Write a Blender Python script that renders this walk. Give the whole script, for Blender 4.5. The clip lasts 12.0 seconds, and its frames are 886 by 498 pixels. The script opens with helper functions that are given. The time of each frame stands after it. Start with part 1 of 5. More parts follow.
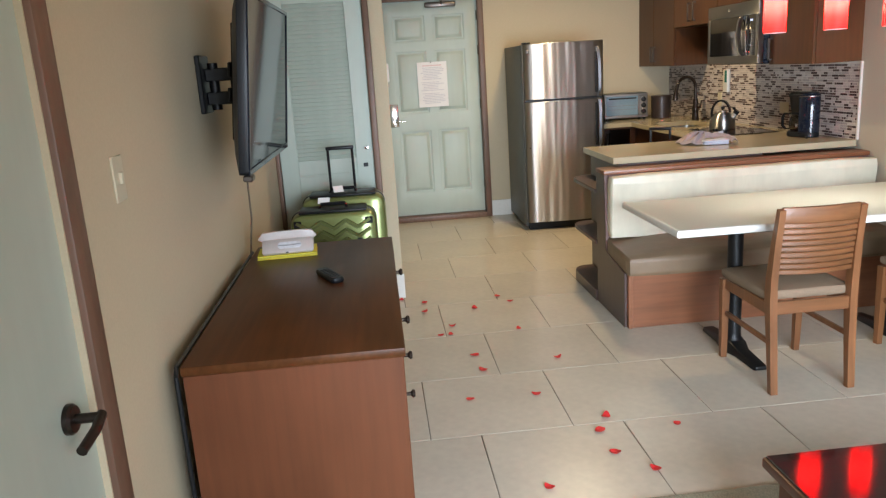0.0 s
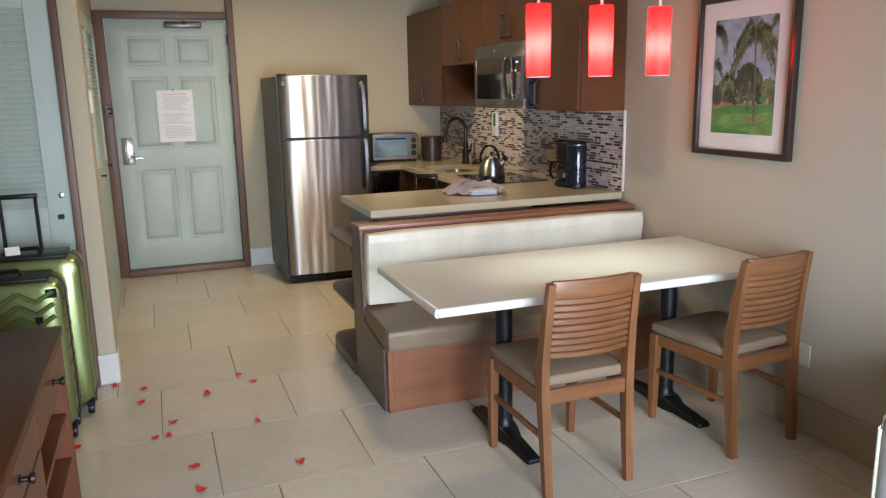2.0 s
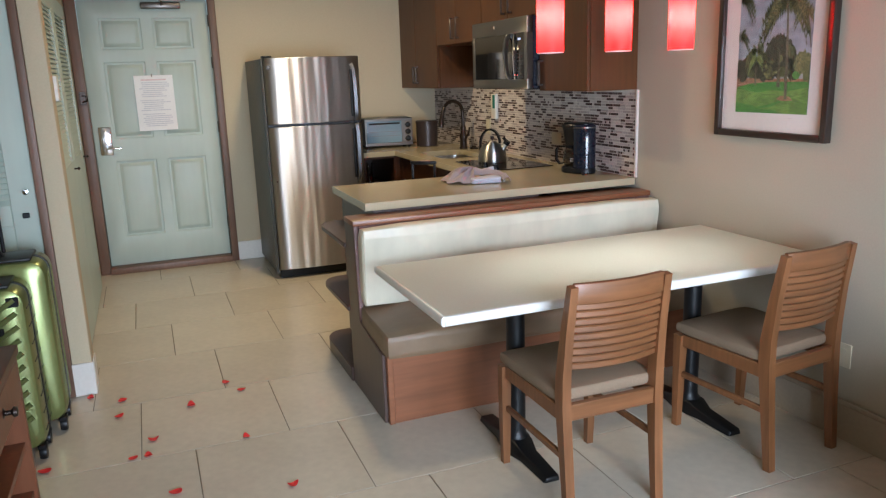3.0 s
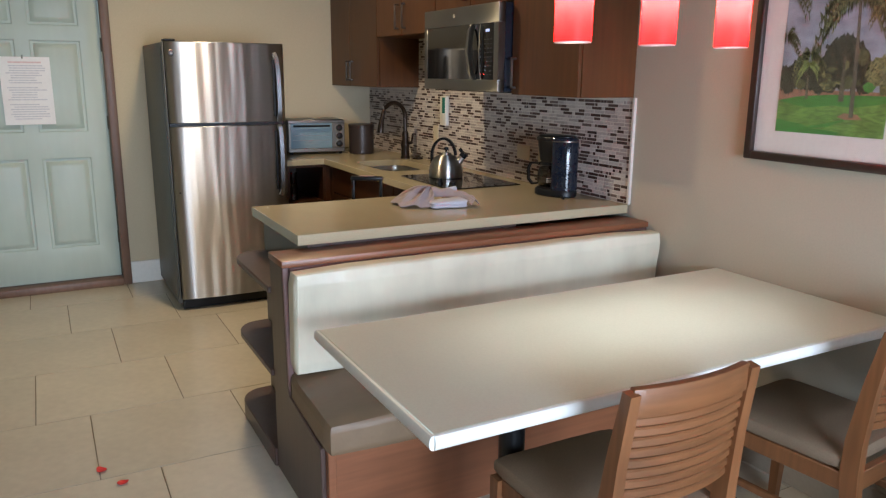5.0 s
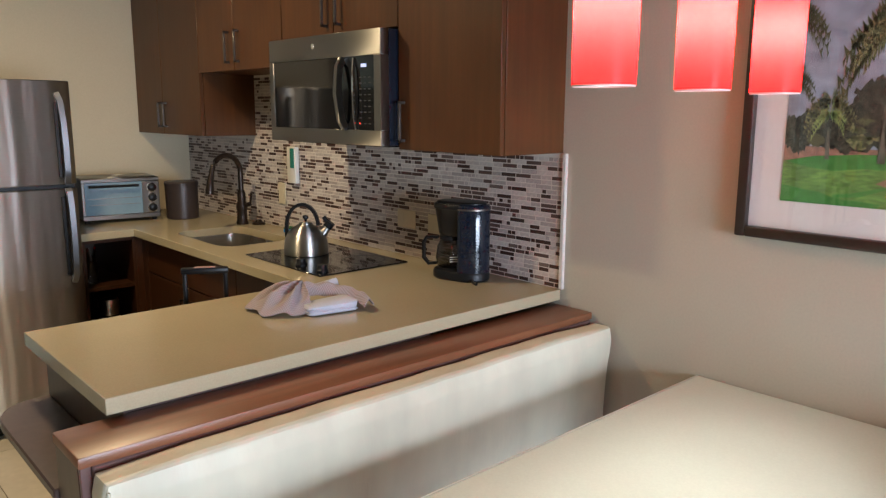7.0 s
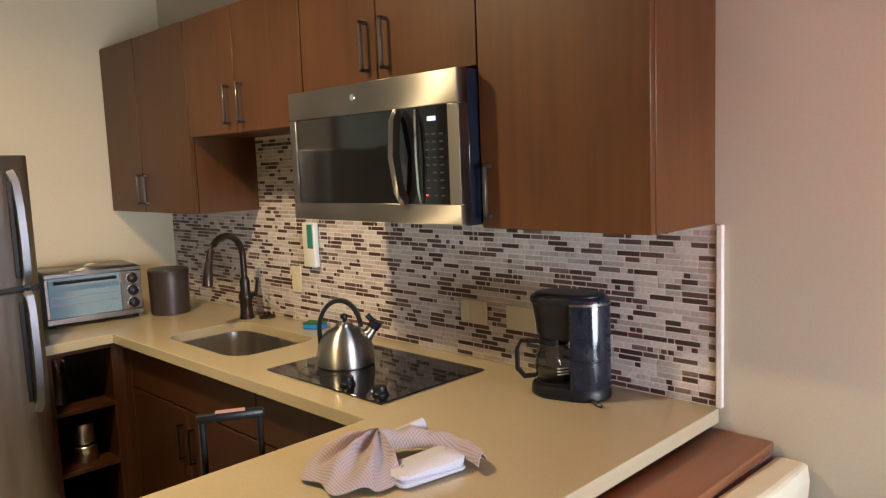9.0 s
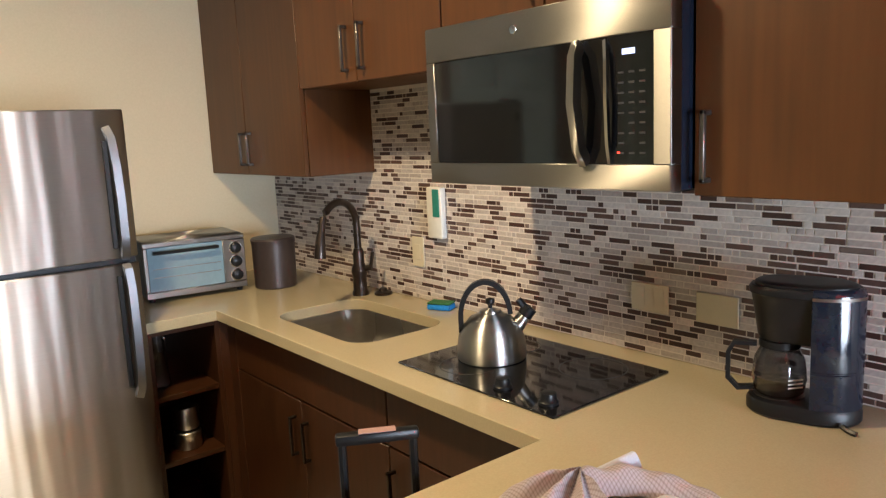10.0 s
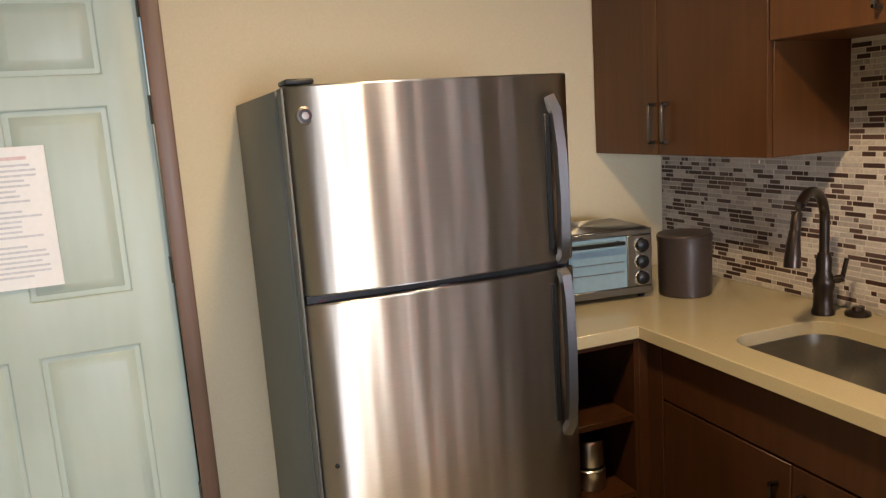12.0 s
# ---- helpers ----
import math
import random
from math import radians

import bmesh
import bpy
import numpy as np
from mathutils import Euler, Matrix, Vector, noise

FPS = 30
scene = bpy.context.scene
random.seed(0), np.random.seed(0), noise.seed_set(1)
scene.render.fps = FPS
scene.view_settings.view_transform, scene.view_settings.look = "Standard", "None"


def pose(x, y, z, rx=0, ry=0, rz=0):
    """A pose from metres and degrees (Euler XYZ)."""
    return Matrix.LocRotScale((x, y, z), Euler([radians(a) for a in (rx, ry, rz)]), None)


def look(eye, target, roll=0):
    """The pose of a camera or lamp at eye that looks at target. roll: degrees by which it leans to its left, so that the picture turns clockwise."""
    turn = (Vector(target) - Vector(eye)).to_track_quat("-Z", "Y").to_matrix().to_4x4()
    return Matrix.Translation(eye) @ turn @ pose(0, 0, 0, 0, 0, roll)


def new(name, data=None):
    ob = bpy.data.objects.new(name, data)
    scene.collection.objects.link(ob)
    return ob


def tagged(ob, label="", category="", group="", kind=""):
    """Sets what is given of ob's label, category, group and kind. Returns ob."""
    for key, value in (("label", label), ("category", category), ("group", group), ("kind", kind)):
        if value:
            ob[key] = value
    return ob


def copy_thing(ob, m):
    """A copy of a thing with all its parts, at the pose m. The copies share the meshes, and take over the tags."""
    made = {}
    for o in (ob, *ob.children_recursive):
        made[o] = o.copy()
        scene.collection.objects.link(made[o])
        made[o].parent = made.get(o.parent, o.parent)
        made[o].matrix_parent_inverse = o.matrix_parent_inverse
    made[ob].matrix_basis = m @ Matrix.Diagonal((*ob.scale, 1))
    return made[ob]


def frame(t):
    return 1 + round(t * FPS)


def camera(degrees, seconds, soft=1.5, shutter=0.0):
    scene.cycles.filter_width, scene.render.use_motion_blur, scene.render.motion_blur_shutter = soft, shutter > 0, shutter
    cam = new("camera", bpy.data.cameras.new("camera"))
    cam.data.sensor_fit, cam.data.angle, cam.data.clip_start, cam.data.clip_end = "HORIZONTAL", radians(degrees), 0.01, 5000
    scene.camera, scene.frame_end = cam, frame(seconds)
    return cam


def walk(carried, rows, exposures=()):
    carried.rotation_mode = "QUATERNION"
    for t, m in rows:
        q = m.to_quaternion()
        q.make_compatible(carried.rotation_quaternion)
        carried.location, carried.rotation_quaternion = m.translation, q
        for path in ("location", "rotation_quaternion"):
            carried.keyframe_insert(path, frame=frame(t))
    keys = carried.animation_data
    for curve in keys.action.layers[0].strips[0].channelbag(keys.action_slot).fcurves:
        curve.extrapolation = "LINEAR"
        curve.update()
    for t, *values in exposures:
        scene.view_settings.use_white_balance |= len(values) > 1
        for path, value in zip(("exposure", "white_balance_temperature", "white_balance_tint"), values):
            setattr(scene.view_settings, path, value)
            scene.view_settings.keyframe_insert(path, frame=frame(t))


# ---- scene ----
cam = camera(61.3, 12.0, 1.3)
PATH = [
    (0, (0.009, -0.066, 1.517), (0.158, 1.872, 1.046), -3.7),
    (0.5, (0.127, 0.112, 1.536), (0.373, 2.056, 1.137), -3.6),
    (1, (0.165, 0.261, 1.543), (0.631, 2.171, 1.175), -3.8),
    (1.5, (0.243, 0.455, 1.536), (0.932, 2.295, 1.16), -3.6),
    (2, (0.401, 0.615, 1.526), (1.095, 2.444, 1.113), -1.1),
    (2.5, (0.467, 0.761, 1.518), (1.139, 2.592, 1.075), -1.4),
    (2.7, (0.458, 0.821, 1.519), (1.149, 2.642, 1.066), -2.1),
    (4.3, (0.640, 1.478, 1.462), (1.460, 3.250, 1.024), 0.9),
    (4.5, (0.628, 1.551, 1.479), (1.45, 3.319, 1.031), 0.3),
    (5, (0.643, 1.803, 1.49), (1.562, 3.52, 1.035), 0.5),
    (5.5, (0.727, 2.048, 1.472), (1.718, 3.722, 1.009), 1.6),
    (6, (0.859, 2.3, 1.521), (1.881, 3.96, 1.073), 1.3),
    (6.5, (0.882, 2.489, 1.516), (1.952, 4.126, 1.097), 0.6),
    (7, (0.935, 2.758, 1.536), (2.259, 4.213, 1.174), 0.3),
    (7.2, (0.975, 2.822, 1.538), (2.302, 4.271, 1.164), -0.8),
    (8.8, (1.173, 3.456, 1.582), (2.574, 4.866, 1.358), -2.7),
    (9, (1.16, 3.555, 1.58), (2.563, 4.961, 1.35), -2.3),
    (9.5, (1.231, 3.804, 1.566), (2.566, 5.273, 1.317), -2.2),
    (10, (1.294, 4.04, 1.558), (2.532, 5.579, 1.241), -2.6),
    (10.5, (1.214, 4.241, 1.562), (2.362, 5.838, 1.198), -2.8),
    (11, (1.104, 4.447, 1.567), (2.13, 6.125, 1.202), -3.1),
    (11.5, (1.046, 4.67, 1.561), (1.859, 6.459, 1.193), -3.6),
    (12, (1.034, 4.906, 1.569), (1.736, 6.748, 1.231), -3.9),
]
EXPOSURES = [(0.0, -0.42, 6750, 10), (1.5, -0.60, 6500, 10), (2.5, -0.62, 6330, 10), (4.5, -0.76, 6220, 10), (6.0, -0.76, 6260, 10), (7.2, -0.58, 6450, 10), (8.8, -0.18, 6900, 12), (9.5, 0.08, 6650, 11), (10.5, 0.02, 6460, 10), (11.0, -0.06, 6460, 10), (11.5, -0.14, 6650, 11), (12.0, -0.22, 7000, 13)]
walk(cam, [(t, look(eye, target, roll)) for t, eye, target, roll in PATH], EXPOSURES)

# ---- light ----
world = bpy.data.worlds.new("sky")
scene.world = world
world.use_nodes = True
sky = world.node_tree.nodes.new("ShaderNodeTexSky")
sky.sky_type, sky.sun_disc = "NISHITA", False
sky.sun_elevation, sky.sun_rotation = radians(50), radians(200)
world.node_tree.links.new(sky.outputs[0], world.node_tree.nodes["Background"].inputs[0])
world.node_tree.nodes["Background"].inputs[1].default_value = 0.12


def area_lamp(name, m, sx, sy, watts, color, spread=180):
    d = bpy.data.lights.new(name, "AREA")
    d.shape, d.size, d.size_y, d.energy, d.color, d.spread = "RECTANGLE", sx, sy, watts, color, radians(spread)
    ob = new(name, d)
    ob.matrix_world = m
    return ob


def point_lamp(name, at, watts, color, radius=0.03):
    d = bpy.data.lights.new(name, "POINT")
    d.energy, d.color, d.shadow_soft_size = watts, color, radius
    ob = new(name, d)
    ob.location = at
    return ob


# daylight in the opening of the glazed wall behind the walk
DAY = (0.745, 0.89, 1.08)
area_lamp("window_daylight", look((1.45, -0.93, 1.0), (1.98, 2.6, -0.10)), 2.40, 1.80, 290, DAY, 104)
# warm bulbs: ceiling light over the kitchen aisle; added fill warming the sitting side
WARM = (1.0, 0.76, 0.45)
area_lamp("ceiling_bulb", look((1.58, 5.78, 2.685), (1.58, 5.78, 0), 0), 0.16, 0.16, 46, WARM, 158)
point_lamp("living_warm_fill", (0.30, 0.7, 2.45), 14, WARM, 0.09)

# ---- materials ----


def nodes_of(name):
    m = bpy.data.materials.new(name)
    m.use_nodes = True
    t = m.node_tree
    return m, t, t.nodes["Principled BSDF"], t.nodes.new, t.links.new


def ramp(t, lo, hi, a=0.3, b=0.7):
    r = t.nodes.new("ShaderNodeValToRGB")
    r.color_ramp.elements[0].position, r.color_ramp.elements[0].color = a, (*lo, 1)
    r.color_ramp.elements[1].position, r.color_ramp.elements[1].color = b, (*hi, 1)
    return r


def mix_color(t, mode, fac, a, b):
    n = t.nodes.new("ShaderNodeMix")
    n.data_type, n.blend_type = "RGBA", mode
    n.inputs[0].default_value = fac
    t.links.new(a, n.inputs[6])
    t.links.new(b, n.inputs[7])
    return n.outputs[2]


def surface(name, color, rough=0.5, metal=0.0, vary=0.10, grain=(60, 60, 60), broad=1.5, bump=0.05, spread=0.15, random_tone=0.0, coat=0.0, broad_vary=0.08, spec=0.5):
    """Colour with fine grain, broad blotches, uneven gloss and relief."""
    m, t, b, add, link = nodes_of(name)
    co = add("ShaderNodeTexCoord").outputs["Object"]
    mp = add("ShaderNodeMapping")
    mp.inputs["Scale"].default_value = grain
    link(co, mp.inputs[0])
    fine = add("ShaderNodeTexNoise")
    fine.inputs["Scale"].default_value, fine.inputs["Detail"].default_value = 1.0, 5
    link(mp.outputs[0], fine.inputs["Vector"])
    wide = add("ShaderNodeTexNoise")
    wide.inputs["Scale"].default_value, wide.inputs["Detail"].default_value = broad, 3
    link(co, wide.inputs["Vector"])
    c = Vector(color)
    r1 = ramp(t, tuple(c * (1 - vary)), tuple(c * (1 + vary)))
    link(fine.outputs[0], r1.inputs[0])
    r2 = ramp(t, (1 - broad_vary,) * 3, (1 + broad_vary,) * 3)
    link(wide.outputs[0], r2.inputs[0])
    col = mix_color(t, "MULTIPLY", 1.0, r1.outputs[0], r2.outputs[0])
    if random_tone:
        info = add("ShaderNodeObjectInfo")
        r3 = ramp(t, (1 - random_tone,) * 3, (1 + random_tone,) * 3, 0, 1)
        link(info.outputs["Random"], r3.inputs[0])
        col = mix_color(t, "MULTIPLY", 1.0, col, r3.outputs[0])
    link(col, b.inputs["Base Color"])
    mr = add("ShaderNodeMapRange")
    mr.inputs[3].default_value, mr.inputs[4].default_value = max(0.02, rough * (1 - spread)), min(1, rough * (1 + spread))
    link(wide.outputs[0], mr.inputs[0])
    link(mr.outputs[0], b.inputs["Roughness"])
    b.inputs["Metallic"].default_value = metal
    b.inputs["Specular IOR Level"].default_value = spec
    b.inputs["Coat Weight"].default_value = coat
    b.inputs["Coat Roughness"].default_value = 0.12
    if bump:
        bp = add("ShaderNodeBump")
        bp.inputs["Strength"].default_value, bp.inputs["Distance"].default_value = bump, 0.004
        link(fine.outputs[0], bp.inputs["Height"])
        link(bp.outputs[0], b.inputs["Normal"])
    return m


def wood(name, color, along="z", rough=0.35, coat=0.15, vary=0.13, spec=0.5):
    g = {"x": (2.5, 40, 40), "y": (40, 2.5, 40), "z": (40, 40, 2.5)}[along]
    return surface(name, color, rough, 0, vary, g, 2.2, 0.06, 0.2, 0.06, coat, 0.18, spec)


def steel(name, color, rough, along="x", waves=0.0):
    """Brushed stainless steel, with the slow waviness of thin sheet."""
    m, t, b, add, link = nodes_of(name)
    co = add("ShaderNodeTexCoord").outputs["Object"]
    mp = add("ShaderNodeMapping")
    mp.inputs["Scale"].default_value = {"x": (3, 400, 400), "z": (400, 400, 3)}[along]
    link(co, mp.inputs[0])
    brush = add("ShaderNodeTexNoise")
    brush.inputs["Scale"].default_value, brush.inputs["Detail"].default_value = 1.0, 3
    link(mp.outputs[0], brush.inputs["Vector"])
    r = ramp(t, tuple(Vector(color) * 0.965), tuple(Vector(color) * 1.03))
    link(brush.outputs[0], r.inputs[0])
    link(r.outputs[0], b.inputs["Base Color"])
    b.inputs["Metallic"].default_value = 1.0
    b.inputs["Roughness"].default_value = rough
    b.inputs["Anisotropic"].default_value = 0.98
    tan = add("ShaderNodeTangent")
    tan.direction_type, tan.axis = "RADIAL", "Z"
    link(tan.outputs[0], b.inputs["Tangent"])
    b.inputs["Anisotropic Rotation"].default_value = 0.25
    if waves:
        wm = add("ShaderNodeMapping")
        wm.inputs["Scale"].default_value = (8.5, 1.0, 0.6)
        link(co, wm.inputs[0])
        wn = add("ShaderNodeTexNoise")
        wn.inputs["Scale"].default_value, wn.inputs["Detail"].default_value = 1.0, 1.5
        link(wm.outputs[0], wn.inputs["Vector"])
        bp = add("ShaderNodeBump")
        bp.inputs["Strength"].default_value, bp.inputs["Distance"].default_value = 1.0, waves
        link(wn.outputs[0], bp.inputs["Height"])
        link(bp.outputs[0], b.inputs["Normal"])
    return m


def glow(name, color, strength, base=None, rough=0.4):
    m, t, b, add, link = nodes_of(name)
    b.inputs["Base Color"].default_value = (*(base or color), 1)
    b.inputs["Emission Color"].default_value = (*color, 1)
    b.inputs["Emission Strength"].default_value = strength
    b.inputs["Roughness"].default_value = rough
    return m


def clear_glass(name, tint=(1, 1, 1), rough=0.0):
    m, t, b, add, link = nodes_of(name)
    b.inputs["Base Color"].default_value = (*tint, 1)
    b.inputs["Transmission Weight"].default_value = 1.0
    b.inputs["Roughness"].default_value = rough
    b.inputs["IOR"].default_value = 1.45
    return m


def gingham(name):
    """Woven cotton with thin rose-brown checks."""
    m, t, b, add, link = nodes_of(name)
    co = add("ShaderNodeTexCoord").outputs["Object"]
    cols = []
    for axis in ("X", "Y"):
        w = add("ShaderNodeTexWave")
        w.bands_direction = axis
        w.inputs["Scale"].default_value, w.inputs["Distortion"].default_value = 58, 0.7
        link(co, w.inputs["Vector"])
        r = ramp(t, (0.57, 0.52, 0.53), (0.44, 0.37, 0.375), 0.50, 0.9)
        link(w.outputs["Fac"], r.inputs[0])
        cols.append(r.outputs[0])
    link(mix_color(t, "MULTIPLY", 0.8, cols[0], cols[1]), b.inputs["Base Color"])
    b.inputs["Roughness"].default_value = 0.95
    b.inputs["Sheen Weight"].default_value = 0.2
    return m


M_WALL = surface("cream_wall_paint", (0.535, 0.455, 0.312), 0.75, vary=0.03, grain=(140,) * 3, bump=0.10, broad=0.8, broad_vary=0.04)
M_GREIGE = surface("greige_wall_paint", (0.465, 0.425, 0.335), 0.6, vary=0.03, grain=(140,) * 3, bump=0.10, broad=0.8, broad_vary=0.04)
M_CEIL = surface("ceiling_paint", (0.58, 0.54, 0.47), 0.9, vary=0.03, grain=(90,) * 3, bump=0.15)
M_MINT = surface("mint_door_paint", (0.445, 0.515, 0.445), 0.42, vary=0.02, grain=(30, 30, 4), bump=0.05, broad=2)
M_WHITE = surface("white_trim_paint", (0.72, 0.70, 0.64), 0.45, vary=0.03, bump=0.03)
M_TRIM = wood("mauve_brown_trim", (0.155, 0.085, 0.055), "z", 0.45, 0.0, 0.12)
M_TILE = surface("beige_porcelain", (0.54, 0.485, 0.395), 0.30, vary=0.05, grain=(25,) * 3, bump=0.0, broad=3, random_tone=0.05, broad_vary=0.05, spread=0.04)
M_GROUT = surface("dark_grout", (0.23, 0.19, 0.15), 0.9, vary=0.15)
M_CARPET = surface("olive_beige_carpet", (0.25, 0.23, 0.16), 1.0, vary=0.35, grain=(260,) * 3, bump=0.6)
M_BASE = surface("tan_baseboard", (0.40, 0.34, 0.26), 0.45, vary=0.04)
M_CAB = wood("brown_maple_veneer", (0.086, 0.031, 0.0078), "z", 0.42, 0.0, 0.14, 0.45)
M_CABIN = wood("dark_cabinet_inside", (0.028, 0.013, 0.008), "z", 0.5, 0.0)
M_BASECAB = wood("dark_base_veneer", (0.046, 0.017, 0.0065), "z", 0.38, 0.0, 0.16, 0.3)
M_BRONZE = surface("dark_bronze_metal", (0.055, 0.042, 0.036), 0.32, 0.85, vary=0.1)
M_CABLE = surface("tan_cable", (0.10, 0.07, 0.045), 0.6)
M_PEWTER = surface("pewter_pull", (0.16, 0.14, 0.125), 0.35, 0.9, vary=0.1)
M_QUARTZ = surface("beige_quartz", (0.44, 0.375, 0.245), 0.20, vary=0.05, grain=(220,) * 3, bump=0.0, broad=3, broad_vary=0.03, coat=0.15)
M_LAMINATE = surface("pale_laminate", (0.70, 0.735, 0.64), 0.30, vary=0.03, grain=(160,) * 3, bump=0.0, broad=2, broad_vary=0.02, spread=0.02)
M_LAMEDGE = surface("white_table_edge", (0.80, 0.80, 0.76), 0.35, vary=0.03)
M_VINYL = surface("cream_vinyl", (0.74, 0.70, 0.55), 0.36, vary=0.04, grain=(15, 15, 3.0), bump=1.0, broad=5)
M_SEATV = surface("taupe_vinyl", (0.20, 0.132, 0.078), 0.44, vary=0.06, grain=(12,) * 3, bump=0.6, broad=4)
M_BENCH = wood("cherry_bench_veneer", (0.235, 0.088, 0.040), "x", 0.38, 0.04, 0.16)
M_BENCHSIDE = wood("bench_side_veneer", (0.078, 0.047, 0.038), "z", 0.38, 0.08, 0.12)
# bench side wood again, the window's sheen on front edges mixed into its colour
M_EDGESHEEN = wood("mauve_edge_sheen", (0.17, 0.095, 0.085), "x", 0.30, 0.2, 0.08)
M_CHAIR = wood("cherry_chair_wood", (0.195, 0.078, 0.029), "z", 0.42, 0.05, 0.22)
M_CHAIRX = wood("cherry_chair_slat", (0.195, 0.078, 0.029), "x", 0.42, 0.05, 0.22)
M_SEATF = surface("tan_seat_fabric", (0.215, 0.148, 0.094), 0.8, vary=0.10, grain=(300,) * 3, bump=0.25, broad=6)
M_IRON = surface("black_cast_iron", (0.006, 0.0065, 0.0075), 0.42, 0.2, vary=0.2, bump=0.1)
M_DRESSER = wood("dark_dresser_top", (0.088, 0.031, 0.010), "y", 0.36, 0.0, 0.20, 0.16)
M_DRESSIDE = wood("dresser_side_veneer", (0.135, 0.046, 0.020), "z", 0.36, 0.0, 0.11, 0.35)
M_BLACK = surface("black_plastic", (0.007, 0.0075, 0.009), 0.38, vary=0.1, bump=0.0, spec=0.3)
M_GLOSSBLK = surface("gloss_black_plastic", (0.008, 0.012, 0.022), 0.11, vary=0.05, bump=0.0)
M_SCREEN = surface("dark_tv_glass", (0.008, 0.010, 0.009), 0.06, vary=0.02, bump=0.0, spec=0.22)
M_BLKGLASS = surface("black_hob_glass", (0.006, 0.006, 0.007), 0.06, vary=0.02, bump=0.0, coat=0.3)
M_STEEL = steel("fridge_steel", (0.47, 0.47, 0.475), 0.49, "x", 0.014)
M_STEELH = steel("appliance_steel", (0.37, 0.36, 0.34), 0.46, "x")
M_POLISH = surface("polished_steel", (0.66, 0.65, 0.63), 0.16, 1.0, vary=0.03, bump=0.0)
M_HANDLE = surface("satin_handle_steel", (0.14, 0.14, 0.147), 0.42, 1.0, vary=0.03, bump=0.0)
M_SINK = surface("satin_sink_steel", (0.52, 0.505, 0.48), 0.28, 1.0, vary=0.05, grain=(4, 80, 80), bump=0.03)
M_GREY = surface("grey_fridge_side", (0.10, 0.105, 0.105), 0.45, 0.1, vary=0.08, grain=(260,) * 3, bump=0.2)
M_CANIST = surface("dark_brown_canister", (0.055, 0.040, 0.036), 0.36, 0.3, vary=0.06, bump=0.02)
M_GREEN = surface("lime_green_shell", (0.19, 0.225, 0.078), 0.30, 0.6, vary=0.05, bump=0.02, coat=0.3)
M_PAPER = surface("white_paper", (0.90, 0.89, 0.88), 0.8, vary=0.02)
M_INK = surface("grey_ink", (0.66, 0.66, 0.70), 0.8, vary=0.1)
M_REDINK = surface("red_ink", (0.78, 0.60, 0.60), 0.8)
M_PETAL = surface("red_petal", (0.62, 0.02, 0.025), 0.55, vary=0.2, grain=(80,) * 3)
M_TEAL = surface("teal_card", (0.02, 0.20, 0.16), 0.5)
M_BLUE = surface("blue_sponge", (0.01, 0.22, 0.62), 0.9, vary=0.15, grain=(200,) * 3, bump=0.5)
M_GREENPAD = surface("green_scour_pad", (0.03, 0.14, 0.05), 0.95, vary=0.25, grain=(300,) * 3, bump=0.5)
M_YELLOW = surface("yellow_cover", (0.80, 0.72, 0.05), 0.55)
M_GRIPTAG = surface("faded_rose_label", (0.36, 0.22, 0.21), 0.7, vary=0.1)
M_PAGES = surface("yellow_page_edges", (0.50, 0.44, 0.05), 0.8, vary=0.15, grain=(4, 4, 400))
M_PHONE = surface("ivory_phone_plastic", (0.54, 0.49, 0.465), 0.4, vary=0.03)
M_RED = surface("red_enamel", (0.50, 0.02, 0.02), 0.3)
M_IVORY = surface("ivory_plate", (0.62, 0.55, 0.40), 0.4, vary=0.02, bump=0.0)
M_TOWEL = gingham("checked_cotton")
M_TOWELW = surface("pale_lavender_cotton", (0.50, 0.51, 0.58), 0.95, vary=0.06, grain=(300,) * 3, bump=0.4)
M_GLASS = clear_glass("clear_glass")
M_SMOKE = clear_glass("carafe_glass", (0.42, 0.42, 0.43))
M_BRUSHED = steel("brushed_kettle_steel", (0.46, 0.455, 0.44), 0.38, "x")
# blue base colour stands for the bright window reflected in the oven glass
M_OVENGLASS = surface("oven_glass_blue_reflection", (0.19, 0.29, 0.35), 0.10, vary=0.05, bump=0.0, coat=0.5)
M_CHROME = surface("chrome", (0.75, 0.75, 0.75), 0.08, 1.0, vary=0.02, bump=0.0)
M_FRAME = wood("dark_picture_frame", (0.028, 0.016, 0.012), "z", 0.35, 0.2)
M_MAT = surface("picture_mat_board", (0.58, 0.49, 0.44), 0.85, vary=0.02)
M_GLOBE = surface("opal_glass", (0.82, 0.80, 0.80), 0.3, vary=0.01, bump=0.0)
M_LCD = glow("blue_white_display", (0.55, 0.65, 1.0), 1.1)
M_LED = glow("red_led", (1.0, 0.05, 0.03), 3.0)
M_LEGEND = surface("grey_key_legend", (0.035, 0.035, 0.038), 0.5)
M_UPH = surface("grey_upholstery", (0.42, 0.42, 0.42), 0.85, vary=0.1, grain=(260,) * 3, bump=0.3)


